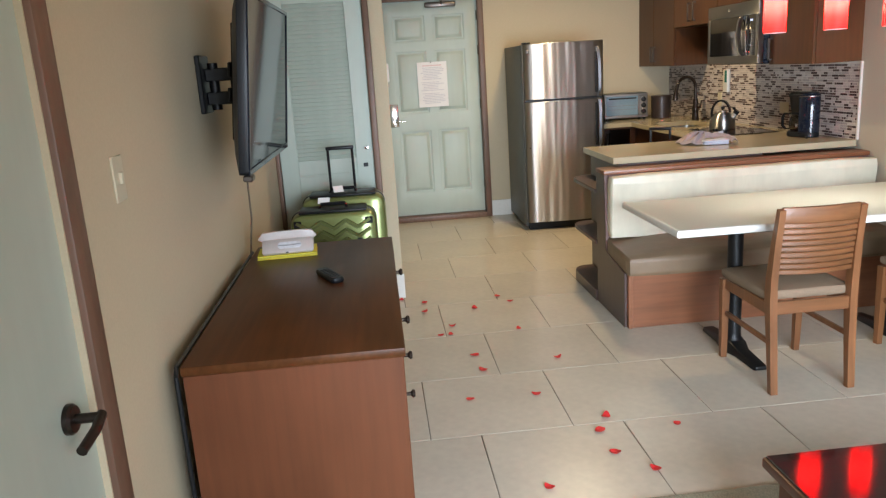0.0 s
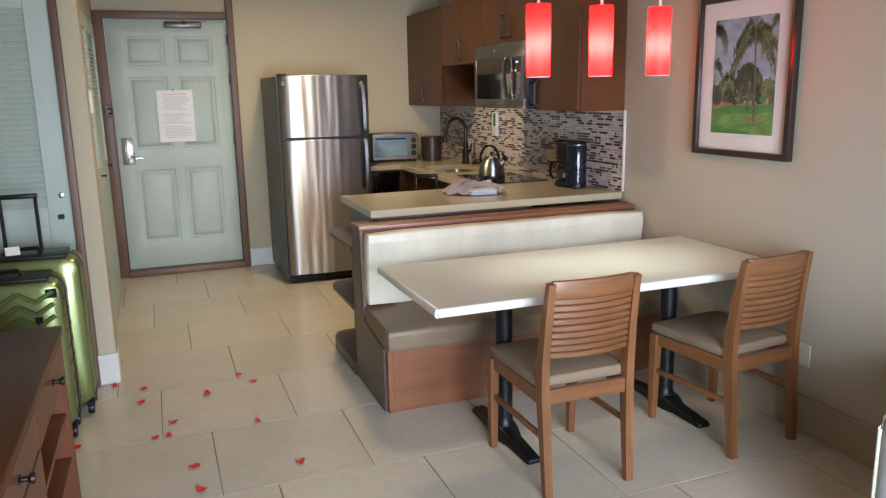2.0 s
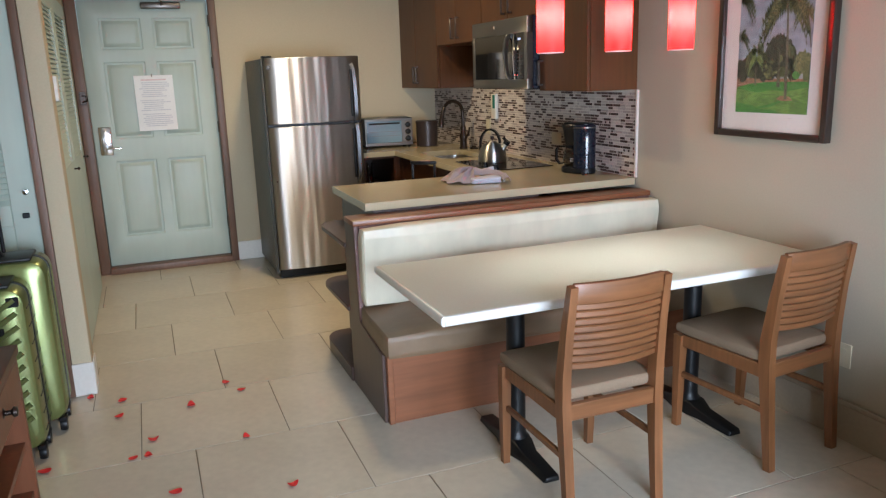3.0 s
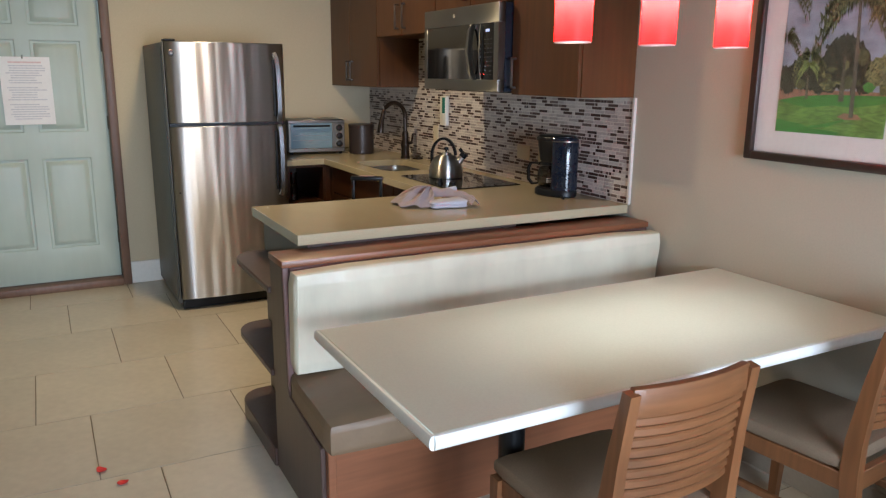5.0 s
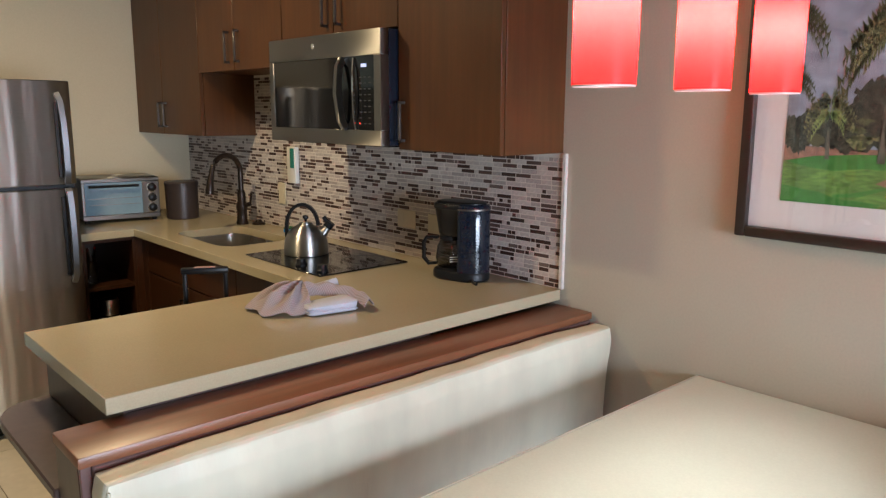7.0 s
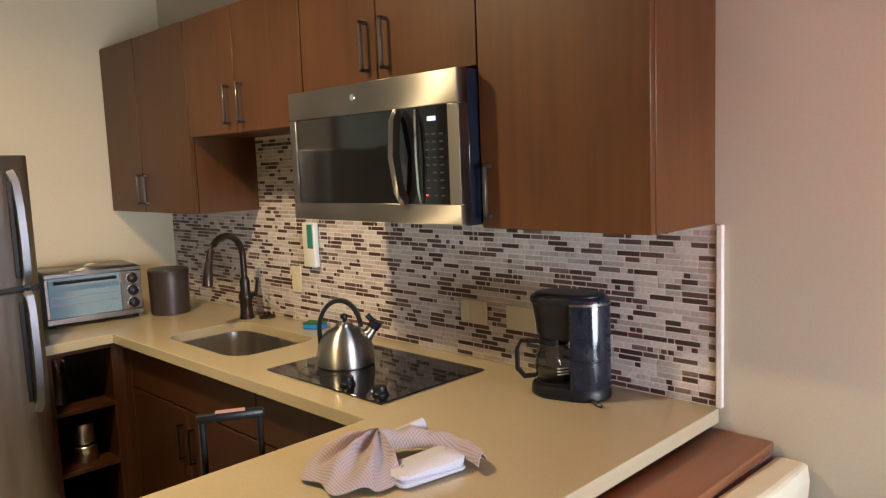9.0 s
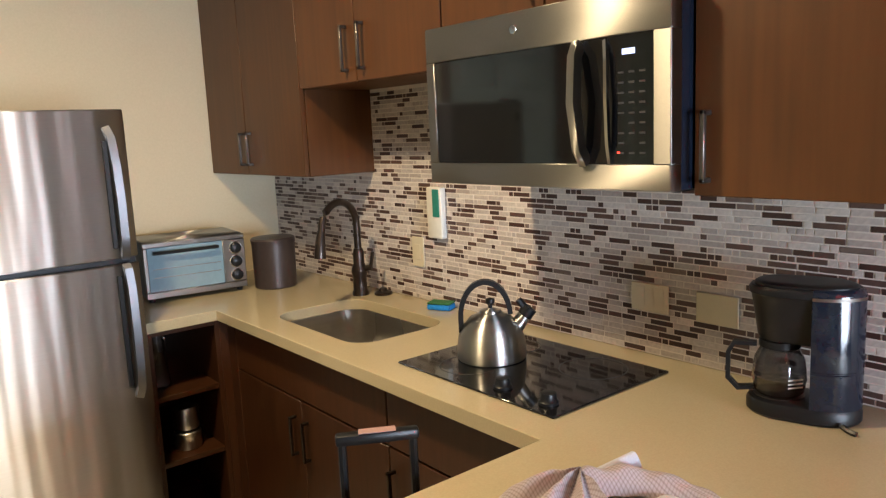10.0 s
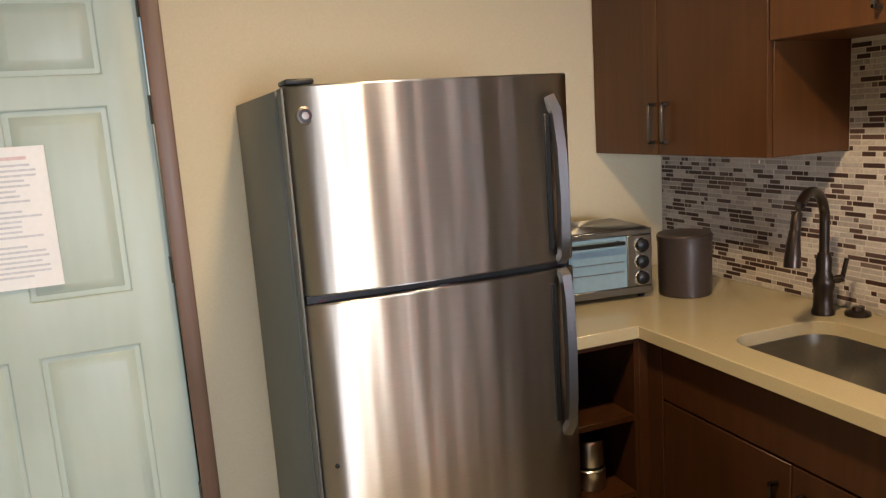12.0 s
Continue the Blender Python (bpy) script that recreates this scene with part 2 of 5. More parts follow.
def shade_glass(name):
    """Thin red glass that lets the bulb's light through, with an added red glow of its own."""
    m, t, b, add, link = nodes_of(name)
    b.inputs["Base Color"].default_value = (0.55, 0.012, 0.02, 1)
    b.inputs["Roughness"].default_value = 0.25
    # added emission stands in for bulb light reddening the wall
    b.inputs["Emission Color"].default_value = (1.0, 0.010, 0.009, 1)
    b.inputs["Emission Strength"].default_value = 22.0
    tr = add("ShaderNodeBsdfTranslucent")
    tr.inputs[0].default_value = (1.0, 0.0085, 0.0080, 1)
    mx = add("ShaderNodeMixShader")
    mx.inputs[0].default_value = 0.88
    link(b.outputs[0], mx.inputs[1])
    link(tr.outputs[0], mx.inputs[2])
    link(mx.outputs[0], t.nodes["Material Output"].inputs[0])
    return m


M_SHADE = shade_glass("red_shade_glass")
M_BULB = glow("lit_bulb", (1.0, 0.80, 0.55), 10.0)

# ---- mesh tools ----


def bevelled(bm, b, seg=1, angle=30):
    if b > 0:
        es = [e for e in bm.edges if len(e.link_faces) == 2 and e.calc_face_angle(0) > radians(angle)]
        bmesh.ops.bevel(bm, geom=es, offset=b, segments=seg, profile=0.5, affect="EDGES", clamp_overlap=True)
    return bm


def box(x0, x1, y0, y1, z0, z1, b=0.003, seg=1):
    bm = bmesh.new()
    bmesh.ops.create_cube(bm, size=1)
    for v in bm.verts:
        v.co = Vector(((x0 + x1) / 2 + v.co.x * (x1 - x0), (y0 + y1) / 2 + v.co.y * (y1 - y0), (z0 + z1) / 2 + v.co.z * (z1 - z0)))
    bevelled(bm, b, seg)
    bm.normal_update()
    for f in bm.faces:
        f.smooth = max(abs(c) for c in f.normal) < 0.999
    return bm


def moved(bm, m):
    bm.transform(m)
    return bm


def joined(*bms):
    out = bmesh.new()
    for b in bms:
        me = bpy.data.meshes.new("tmp")
        b.to_mesh(me)
        out.from_mesh(me)
        bpy.data.meshes.remove(me)
        b.free()
    return out


def rings(loops, close_start=True, close_end=True):
    """Skin over closed loops of equal length."""
    bm = bmesh.new()
    vs = [[bm.verts.new(p) for p in lp] for lp in loops]
    n = len(loops[0])
    for a, b in zip(vs, vs[1:]):
        for i in range(n):
            bm.faces.new((a[i], a[(i + 1) % n], b[(i + 1) % n], b[i]))
    if close_start:
        bm.faces.new(vs[0][::-1])
    if close_end:
        bm.faces.new(vs[-1])
    bmesh.ops.recalc_face_normals(bm, faces=bm.faces)
    for f in bm.faces:
        f.smooth = True
    return bm


def lathe(profile, at=(0, 0, 0), seg=24, caps=(True, True)):
    return rings([[(at[0] + r * math.cos(2 * math.pi * i / seg), at[1] + r * math.sin(2 * math.pi * i / seg), at[2] + z) for i in range(seg)] for r, z in profile], *caps)


def sweep(points, section, up=(0, 0, 1)):
    """Carry a 2D section (u, v) along a path of points."""
    ps = [Vector(p) for p in points]
    loops = []
    for i, p in enumerate(ps):
        d = (ps[min(i + 1, len(ps) - 1)] - ps[max(i - 1, 0)]).normalized()
        ref = Vector(up)
        if abs(d.dot(ref)) > 0.98:
            ref = Vector((1, 0, 0))
        u = d.cross(ref).normalized()
        v = u.cross(d)
        sec = section[i] if isinstance(section[0], list) else section
        loops.append([p + u * a + v * b for a, b in sec])
    return rings(loops)


def circle(r, n=10):
    return [(r * math.cos(2 * math.pi * i / n), r * math.sin(2 * math.pi * i / n)) for i in range(n)]


def rect(w, h):
    return [(-w / 2, -h / 2), (w / 2, -h / 2), (w / 2, h / 2), (-w / 2, h / 2)]


def tube(points, r, n=10):
    return sweep(points, circle(r, n), (0.3, 0.2, 1))


def prism(poly, axis, a, b, bevel=0.0):
    """Extrude a polygon given in the two other axes (in xyz order) from a to b."""
    def put(p, c):
        return {"x": (c, p[0], p[1]), "y": (p[0], c, p[1]), "z": (p[0], p[1], c)}[axis]
    return bevelled(rings([[put(p, a) for p in poly], [put(p, b) for p in poly]]), bevel)


def round_rect(x0, x1, y0, y1, r, n=5):
    out = []
    for cx, cy, a0 in ((x1 - r, y1 - r, 0), (x0 + r, y1 - r, 90), (x0 + r, y0 + r, 180), (x1 - r, y0 + r, 270)):
        for i in range(n + 1):
            a = radians(a0 + 90 * i / n)
            out.append((cx + r * math.cos(a), cy + r * math.sin(a)))
    return out


def plate(outer, holes, z0, z1):
    """A level slab with holes."""
    bm = bmesh.new()
    for lp in (outer, *holes):
        vs = [bm.verts.new((x, y, z1)) for x, y in lp]
        for i in range(len(vs)):
            bm.edges.new((vs[i], vs[(i + 1) % len(vs)]))
    bmesh.ops.triangle_fill(bm, use_beauty=True, use_dissolve=False, edges=bm.edges[:], normal=(0, 0, 1))
    ex = bmesh.ops.extrude_face_region(bm, geom=bm.faces[:])
    for v in ex["geom"]:
        if isinstance(v, bmesh.types.BMVert):
            v.co.z = z0
    bmesh.ops.recalc_face_normals(bm, faces=bm.faces)
    return bm


def cushion(x0, x1, y0, y1, z0, z1, r=0.03, puff=0.01):
    bm = box(x0, x1, y0, y1, z0, z1, 0)
    bmesh.ops.subdivide_edges(bm, edges=bm.edges[:], cuts=7, use_grid_fill=True)
    cx, cy, cz = (x0 + x1) / 2, (y0 + y1) / 2, (z0 + z1) / 2
    hx, hy, hz = (x1 - x0) / 2, (y1 - y0) / 2, (z1 - z0) / 2
    r = min(r, hx * 0.95, hy * 0.95, hz * 0.95)
    for v in bm.verts:
        d = Vector((v.co.x - cx, v.co.y - cy, v.co.z - cz))
        core = Vector((max(-hx + r, min(hx - r, d.x)), max(-hy + r, min(hy - r, d.y)), max(-hz + r, min(hz - r, d.z))))
        off = d - core
        if off.length > 1e-6:
            d = core + off.normalized() * r
        f = (1 - (d.x / hx) ** 2) * (1 - (d.y / hy) ** 2) * (1 - (d.z / hz) ** 2) if min(hx, hy, hz) > 0 else 0
        thin = min((hx, 0), (hy, 1), (hz, 2))[1]
        w = (1 - (d[(thin + 1) % 3] / (hx, hy, hz)[(thin + 1) % 3]) ** 2) * (1 - (d[(thin + 2) % 3] / (hx, hy, hz)[(thin + 2) % 3]) ** 2)
        d[thin] += puff * max(0, w) * (1 if d[thin] > 0 else -1) + noise.noise(v.co * 6) * puff * 0.35
        v.co = Vector((cx, cy, cz)) + d
    for f in bm.faces:
        f.smooth = True
    return bm


ORIGIN = {}


def thing(name, at=(0, 0, 0), label="", category="", group="", kind=""):
    """An Empty at a thing's base; its parts are given in world places."""
    ob = new(name)
    ob.location = at
    ob.empty_display_size = 0.05
    ORIGIN[ob.name] = Vector(at)
    return tagged(ob, label, category, group, kind)


def mesh_of(name, bm, material, at=(0, 0, 0), smooth=True):
    bm.transform(Matrix.Translation(-Vector(at)))
    me = bpy.data.meshes.new(name)
    bm.to_mesh(me)
    bm.free()
    me.materials.append(material)
    if smooth:
        me.set_sharp_from_angle(angle=radians(38))
    return me


def part(name, bm, material, parent, label="", kind=""):
    at = ORIGIN[parent.name]
    ob = new(name, mesh_of(name, bm, material, at))
    ob.parent = parent
    ORIGIN[ob.name] = at
    return tagged(ob, label, "", "", kind)


def solid(name, bm, material, label="", category="", group="", kind="", at=(0, 0, 0)):
    """A thing of one mesh."""
    ob = new(name, mesh_of(name, bm, material, at))
    ob.location = at
    ORIGIN[ob.name] = Vector(at)
    return tagged(ob, label, category, group, kind)


# ---- the shell of the rooms ----
XR, XL, YB, YS, ZC = 3.0, -0.66, 7.46, -0.95, 2.72


def structure(name, bm, material, label, category):
    return solid(name, bm, material, label, category, "", "structure")


structure("wall_right", box(XR, XR + 0.12, YS - 0.12, YB + 0.2, -0.06, ZC, 0), M_GREIGE, "plain greige painted wall beside the dining table", "wall")
structure("wall_back", box(1.122, XR, YB, YB + 0.14, -0.06, ZC, 0), M_WALL, "cream painted wall behind the refrigerator", "wall")
structure("wall_entry", joined(box(-0.7, 1.122, 7.525, YB + 0.14, 2.215, ZC, 0), box(-0.7, 0.035, 7.525, YB + 0.14, -0.06, 2.215, 0)), M_WALL, "cream painted wall round the entry door", "wall")
structure("wall_hall", joined(box(-0.12, 0.02, 5.0, 5.30, -0.06, ZC, 0), box(-0.12, 0.02, 7.05, 7.525, -0.06, ZC, 0), box(-0.12, 0.02, 5.30, 7.05, 2.08, ZC, 0), box(-0.2, -0.06, 5.30, 7.05, -0.06, 2.08, 0)), M_WALL, "cream painted wall of the entry hall", "wall")
structure("wall_pier", box(0.013, 0.103, 4.86, 5.0, -0.06, ZC, 0.006, 2), M_WALL, "cream painted end of the closet wall", "wall")
structure("wall_closet", joined(box(XL, 0.013, 4.86, 4.98, 2.105, ZC, 0), box(-0.8, XL, 4.86, 4.98, -0.06, ZC, 0), box(XL, 0.013, 4.95, 4.98, -0.06, 2.105, 0)), M_WALL, "cream painted wall over the closet door", "wall")
structure("wall_left", joined(box(XL - 0.12, XL, 1.53, 4.86, -0.06, ZC, 0), box(XL - 0.12, XL, YS, 0.62, -0.06, ZC, 0), box(XL - 0.12, XL, 0.62, 1.53, 2.06, ZC, 0), box(XL - 0.14, XL - 0.08, 0.62, 1.53, -0.06, 2.06, 0)), M_WALL, "cream painted wall behind the television", "wall")
structure("wall_south", joined(box(XL, 0.22, YS - 0.12, YS, -0.06, ZC, 0), box(2.68, XR, YS - 0.12, YS, -0.06, ZC, 0), box(0.22, 2.68, YS - 0.12, YS, 2.22, ZC, 0)), M_WALL, "cream painted wall with a wide window opening", "wall")
cur, ct_, cb, c_add, c_link = nodes_of("terracotta_tint_cloth")
cb.inputs["Base Color"].default_value, cb.inputs["Roughness"].default_value = (0.55, 0.17, 0.10, 1), 0.9
c_tr = c_add("ShaderNodeBsdfTranslucent")
c_tr.inputs[0].default_value = (0.88, 0.27, 0.16, 1)

c_mx = c_add("ShaderNodeMixShader")
c_mx.inputs[0].default_value = 0.75
c_link(cb.outputs[0], c_mx.inputs[1])
c_link(c_tr.outputs[0], c_mx.inputs[2])
c_link(c_mx.outputs[0], ct_.nodes["Material Output"].inputs[0])
# unseen panels added to tint the daylight and the refrigerator's reflections
for cx in (0.28, 0.70, 1.12, 1.55, 1.95, 2.22, 2.40, 2.58, 2.76):
    cl = [(cx - 0.07 + 0.14 * i / 40, -0.80 + 0.03 * math.sin(i * 1.15)) for i in range(41)]
    solid("curtain", prism(cl + [(x, y - 0.004) for x, y in cl[::-1]], "z", 0.02, 2.40), cur, "unseen terracotta cloth panel added to tint the window light", "curtain", "window curtains")
structure("ceiling", box(XL - 0.2, XR + 0.2, YS - 0.2, YB + 0.2, ZC, ZC + 0.1, 0), M_CEIL, "plain pale painted ceiling", "ceiling")
structure("baseboard_right", joined(box(XR - 0.014, XR, 0.0, 3.86, 0, 0.150, 0.002), box(XR - 0.018, XR, 0.0, 3.86, 0.150, 0.172, 0.006, 2)), M_BASE, "tan painted baseboard along the dining wall", "baseboard")
structure("baseboard_pier", joined(box(0.008, 0.111, 4.848, 4.86, 0, 0.17, 0.003), box(0.103, 0.112, 4.86, 5.0, 0, 0.17, 0.003)), M_WHITE, "white painted baseboard block at the wall end", "baseboard")
structure("baseboard_back", box(1.122, 1.36, YB - 0.014, YB, 0, 0.16, 0.004), M_WHITE, "white painted baseboard beside the entry door", "baseboard")
structure("baseboard_left", box(XL, XL + 0.013, 1.66, 4.84, 0, 0.12, 0.003), M_BASE, "tan painted baseboard behind the dresser", "baseboard")
structure("carpet", box(XL, XR, YS, 2.212, -0.06, 0.006, 0), M_CARPET, "olive beige short pile carpet of the sitting area", "carpet")

# entry door with its frame
trim = thing("door_frame", (0.58, 7.5, 0), "mauve brown wooden frame round the entry door", "door frame", "", "structure")
part("jamb", box(0.024, 0.10, 7.445, 7.53, 0, 2.215, 0.006, 2), M_TRIM, trim)
part("jamb", box(1.065, 1.122, 7.435, 7.53, 0, ZC, 0.006, 2), M_TRIM, trim)
part("head", box(0.10, 1.065, 7.45, 7.53, 2.155, 2.215, 0.006, 2), M_TRIM, trim)
part("threshold", box(0.10, 1.065, 7.42, 7.56, 0, 0.052, 0.006, 2), M_TRIM, trim)
door = thing("door_1", (0.58, 7.53, 0.05), "pale mint green six-panel entry door, closed, with chrome lever", "door", "", "structure")
part("slab", box(0.106, 1.059, 7.523, 7.552, 0.058, 2.150, 0.003), M_MINT, door)
PANEL_X, PANEL_Z = ((0.248, 0.545), (0.638, 0.930)), ((1.785, 2.015), (1.093, 1.682), (0.295, 0.908))
panel_holes = [[(a, c), (b, c), (b, d), (a, d)] for a, b in PANEL_X for c, d in PANEL_Z]
leaf = plate([(0.104, 0.056), (1.061, 0.056), (1.061, 2.152), (0.104, 2.152)], panel_holes, 0.0, 0.0148)
part("leaf_frame", moved(bevelled(leaf, 0.011, 2, 60), pose(0, 7.5228, 0, 90, 0, 0)), M_MINT, door)


def door_panel(x0, x1, z0, z1, y):
    return rings([[(x0 + k, y - d, z0 + k), (x1 - k, y - d, z0 + k), (x1 - k, y - d, z1 - k), (x0 + k, y - d, z1 - k)] for k, d in ((0.016, -0.001), (0.017, 0.0005), (0.046, 0.0125), (0.048, 0.013))])


for zz in PANEL_Z:
    for xx in PANEL_X:
        part("panel", door_panel(*xx, *zz, 7.523), M_MINT, door)
lever = part("lock_plate", box(0.140, 0.235, 7.495, 7.508, 0.965, 1.19, 0.008, 2), M_POLISH, door, "chrome lock plate")
part("lever", joined(tube([(0.190, 7.50, 1.02), (0.190, 7.455, 1.02)], 0.012), tube([(0.188, 7.455, 1.02), (0.23, 7.452, 1.022), (0.30, 7.456, 1.018)], 0.009)), M_CHROME, lever)
closer = part("door_closer", joined(box(0.56, 0.86, 7.455, 7.508, 2.085, 2.135, 0.012, 2)), M_PEWTER, door, "grey door closer")
part("closer_arm", joined(box(0.70, 0.90, 7.43, 7.445, 2.14, 2.15, 0.002), tube([(0.72, 7.46, 2.11), (0.72, 7.44, 2.148)], 0.010)), M_PEWTER, closer)
part("hinge", joined(*[tube([(1.063, 7.500, z), (1.063, 7.500, z + 0.09)], 0.007, 8) for z in (0.3, 1.1, 1.62, 1.95)]), M_PEWTER, door)
notice = thing("door_notice", (0.6, 7.49, 1.14), "white printed safety notice hung on the entry door", "notice")
part("sheet", box(0.448, 0.742, 7.4935, 7.497, 1.143, 1.578, 0), M_PAPER, notice)
random.seed(5)
rows_txt = [(1.548, 0.010, M_REDINK, 0.62, 0.80)] + [(1.525 - 0.0155 * i, 0.0065, M_INK, random.uniform(0.48, 0.51), random.uniform(0.64, 0.715)) for i in range(23) if i not in (8, 15)]
for z, h, mt, a, b in rows_txt:
    a, b = (0.50, 0.69) if mt is M_REDINK else (a, b)
    part("print_line", box(a, b, 7.4924, 7.4934, z - h, z, 0), mt, notice)
part("hook", tube([(0.585, 7.498, 1.59), (0.585, 7.485, 1.585), (0.585, 7.485, 1.565)], 0.004, 6), M_CHROME, notice)

# louvred doors


def louvred(name, at, w, h, lz0, lz1, lx0, lx1, label, turn=0.0):
    d = thing(name, (0, 0, 0), label, "door", "", "structure")
    part("stile", box(0, lx0, -0.035, 0, 0, h, 0.003), M_MINT, d)
    part("stile", box(lx1, w, -0.035, 0, 0, h, 0.003), M_MINT, d)
    part("rail", box(lx0, lx1, -0.035, 0, lz1, h, 0.003), M_MINT, d)
    part("rail", box(lx0, lx1, -0.035, 0, 0, lz0, 0.003), M_MINT, d)
    n = int((lz1 - lz0) / 0.026)
    slat = mesh_of("slat", moved(box(lx0, lx1, -0.019, 0.019, -0.0035, 0.0035, 0.0015), pose(0, -0.0175, 0, 58, 0, 0)), M_MINT)
    for i in range(n):
        s = new("slat", slat)
        s.parent, s.location = d, (0, 0, lz0 + 0.013 + (lz1 - lz0 - 0.02) * i / (n - 1))
    part("panel_back", box(lx0, lx1, -0.004, 0, lz0, lz1, 0), M_MINT, d)
    d.matrix_basis = pose(*at, 0, 0, turn)
    return d


closet = louvred("door_2", (-0.632, 4.915, 0.012), 0.604, 2.045, 0.97, 1.945, 0.112, 0.492, "pale mint green louvred closet door, closed")
part("knob", moved(lathe([(0.006, 0), (0.006, 0.02), (0.014, 0.026), (0.012, 0.036), (0.0, 0.038)], (0, 0, 0), 12), pose(0.565, -0.035, 1.03, 90, 0, 0)), M_CHROME, closet)
part("latch", box(0.535, 0.565, -0.05, -0.035, 0.905, 0.93, 0.003), M_BLACK, closet)
part("lower_moulding", box(0.112, 0.492, -0.041, -0.035, 0.86, 0.875, 0.002), M_MINT, closet)
cf = thing("closet_frame", (-0.3, 4.86, 0), "mauve brown wooden frame round the closet door", "door frame", "", "structure")
part("jamb", box(-0.026, 0.013, 4.845, 4.95, 0, 2.105, 0.005, 2), M_TRIM, cf)
part("jamb", box(XL, -0.634, 4.845, 4.95, 0, 2.105, 0.005, 2), M_TRIM, cf)
part("head", box(-0.634, -0.026, 4.845, 4.95, 2.061, 2.105, 0.005, 2), M_TRIM, cf)
hall_doors = [louvred("door_3", (0.012, 5.32 + 0.86 * k, 0.012), 0.85, 2.05, 1.05, 1.95, 0.09, 0.76, "pale louvred folding closet door in the entry hall, closed", 90) for k in range(2)]
for d in hall_doors:
    part("knob", moved(lathe([(0.006, 0), (0.006, 0.02), (0.014, 0.026), (0.0, 0.036)], (0, 0, 0), 10), pose(0.8, -0.035, 1.0, 90, 0, 0)), M_BRONZE, d)

# bedroom door on the left
sf = thing("side_door_frame", (XL, 1.2, 0), "brown wooden frame round the side door", "door frame", "", "structure")
part("jamb", box(XL - 0.10, XL + 0.016, 1.535, 1.615, 0, 2.13, 0.006, 2), M_TRIM, sf)
part("jamb", box(XL - 0.10, XL + 0.016, 0.56, 0.645, 0, 2.13, 0.006, 2), M_TRIM, sf)
part("head", box(XL - 0.10, XL + 0.016, 0.645, 1.535, 2.04, 2.13, 0.006, 2), M_TRIM, sf)
sd = thing("door_4", (XL, 1.1, 0.01), "pale green flat side door, closed, with dark lever", "door", "", "structure")
part("slab", box(XL - 0.055, XL - 0.015, 0.648, 1.532, 0.01, 2.037, 0.003), M_MINT, sd)
rose = part("handle_plate", moved(lathe([(0.033, 0), (0.033, 0.010), (0.028, 0.016), (0, 0.017)], (0, 0, 0), 20), Matrix.Translation((XL - 0.015, 1.42, 0.86)) @ pose(0, 0, 0, 0, 90, 0)), M_BRONZE, sd, "dark bronze handle rose")
part("handle", joined(tube([(XL - 0.005, 1.42, 0.86), (XL + 0.05, 1.42, 0.86)], 0.011), tube([(XL + 0.05, 1.43, 0.862), (XL + 0.055, 1.38, 0.852), (XL + 0.05, 1.31, 0.84)], 0.011)), M_BRONZE, rose)

# ---- kitchen: cabinets ----


def pull(y, z0, z1, x, out=0.030, w=0.011):
    """A square bar pull on a face that looks towards -x."""
    return joined(box(x - out, x - out + w, y - w / 2, y + w / 2, z0, z1, 0.002), box(x - out, x, y - w / 2, y + w / 2, z0, z0 + w, 0.002), box(x - out, x, y - w / 2, y + w / 2, z1 - w, z1, 0.002))


def wall_cabinet(y0, y1, z0, z1, splits, pulls, label):
    c = thing("wall_cabinet", (2.84, (y0 + y1) / 2, z0), label, "cabinet", "wall cabinets")
    part("body", box(2.702, XR, y0 + 0.001, y1 - 0.001, z0, z1, 0.002), M_CAB, c)
    ys = [y0, *splits, y1]
    for k, (a, b) in enumerate(zip(ys, ys[1:])):
        d = part("door", box(2.680, 2.700, a + 0.002, b - 0.002, z0 + 0.001, z1 - 0.002, 0.002), M_CAB, c)
        py, pz0, pz1 = pulls[k]
        part("handle", pull(py, pz0, pz1, 2.680), M_PEWTER, d, "dark pewter bar handle")
    return c


ZT = 2.21
wall_cabinet(6.572, 7.458, 1.400, ZT, [7.065], [(7.015, 1.44, 1.58), (7.085, 1.44, 1.58)], "tall brown two-door wall cabinet over the toaster oven")
wall_cabinet(5.728, 6.570, 1.725, ZT, [6.176], [(6.125, 1.760, 1.912), (6.226, 1.760, 1.912)], "short brown two-door wall cabinet over the sink")
wall_cabinet(4.924, 5.726, 1.834, ZT, [5.330], [(5.282, 1.865, 2.02), (5.376, 1.865, 2.02)], "short brown two-door wall cabinet over the microwave")
wall_cabinet(4.408, 4.922, 1.396, ZT, [], [(4.886, 1.425, 1.572)], "tall brown single-door wall cabinet beside the dining wall")


def base_cabinet(y0, y1, doors, drawers, label):
    c = thing("base_cabinet", (2.7, (y0 + y1) / 2, 0), label, "cabinet", "base cabinets")
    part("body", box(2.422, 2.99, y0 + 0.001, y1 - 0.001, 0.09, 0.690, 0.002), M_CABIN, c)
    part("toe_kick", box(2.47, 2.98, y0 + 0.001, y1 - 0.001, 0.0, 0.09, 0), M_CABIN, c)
    for a, b, py in doors:
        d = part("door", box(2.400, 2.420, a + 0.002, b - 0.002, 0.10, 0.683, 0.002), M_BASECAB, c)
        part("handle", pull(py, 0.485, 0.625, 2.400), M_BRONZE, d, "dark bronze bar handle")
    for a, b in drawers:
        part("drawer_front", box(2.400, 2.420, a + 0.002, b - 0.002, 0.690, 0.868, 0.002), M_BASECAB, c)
    return c


base_cabinet(5.70, 6.70, [(5.70, 6.206, 6.166), (6.206, 6.70, 6.250)], [(5.70, 6.70)], "dark brown two-door sink base cabinet")
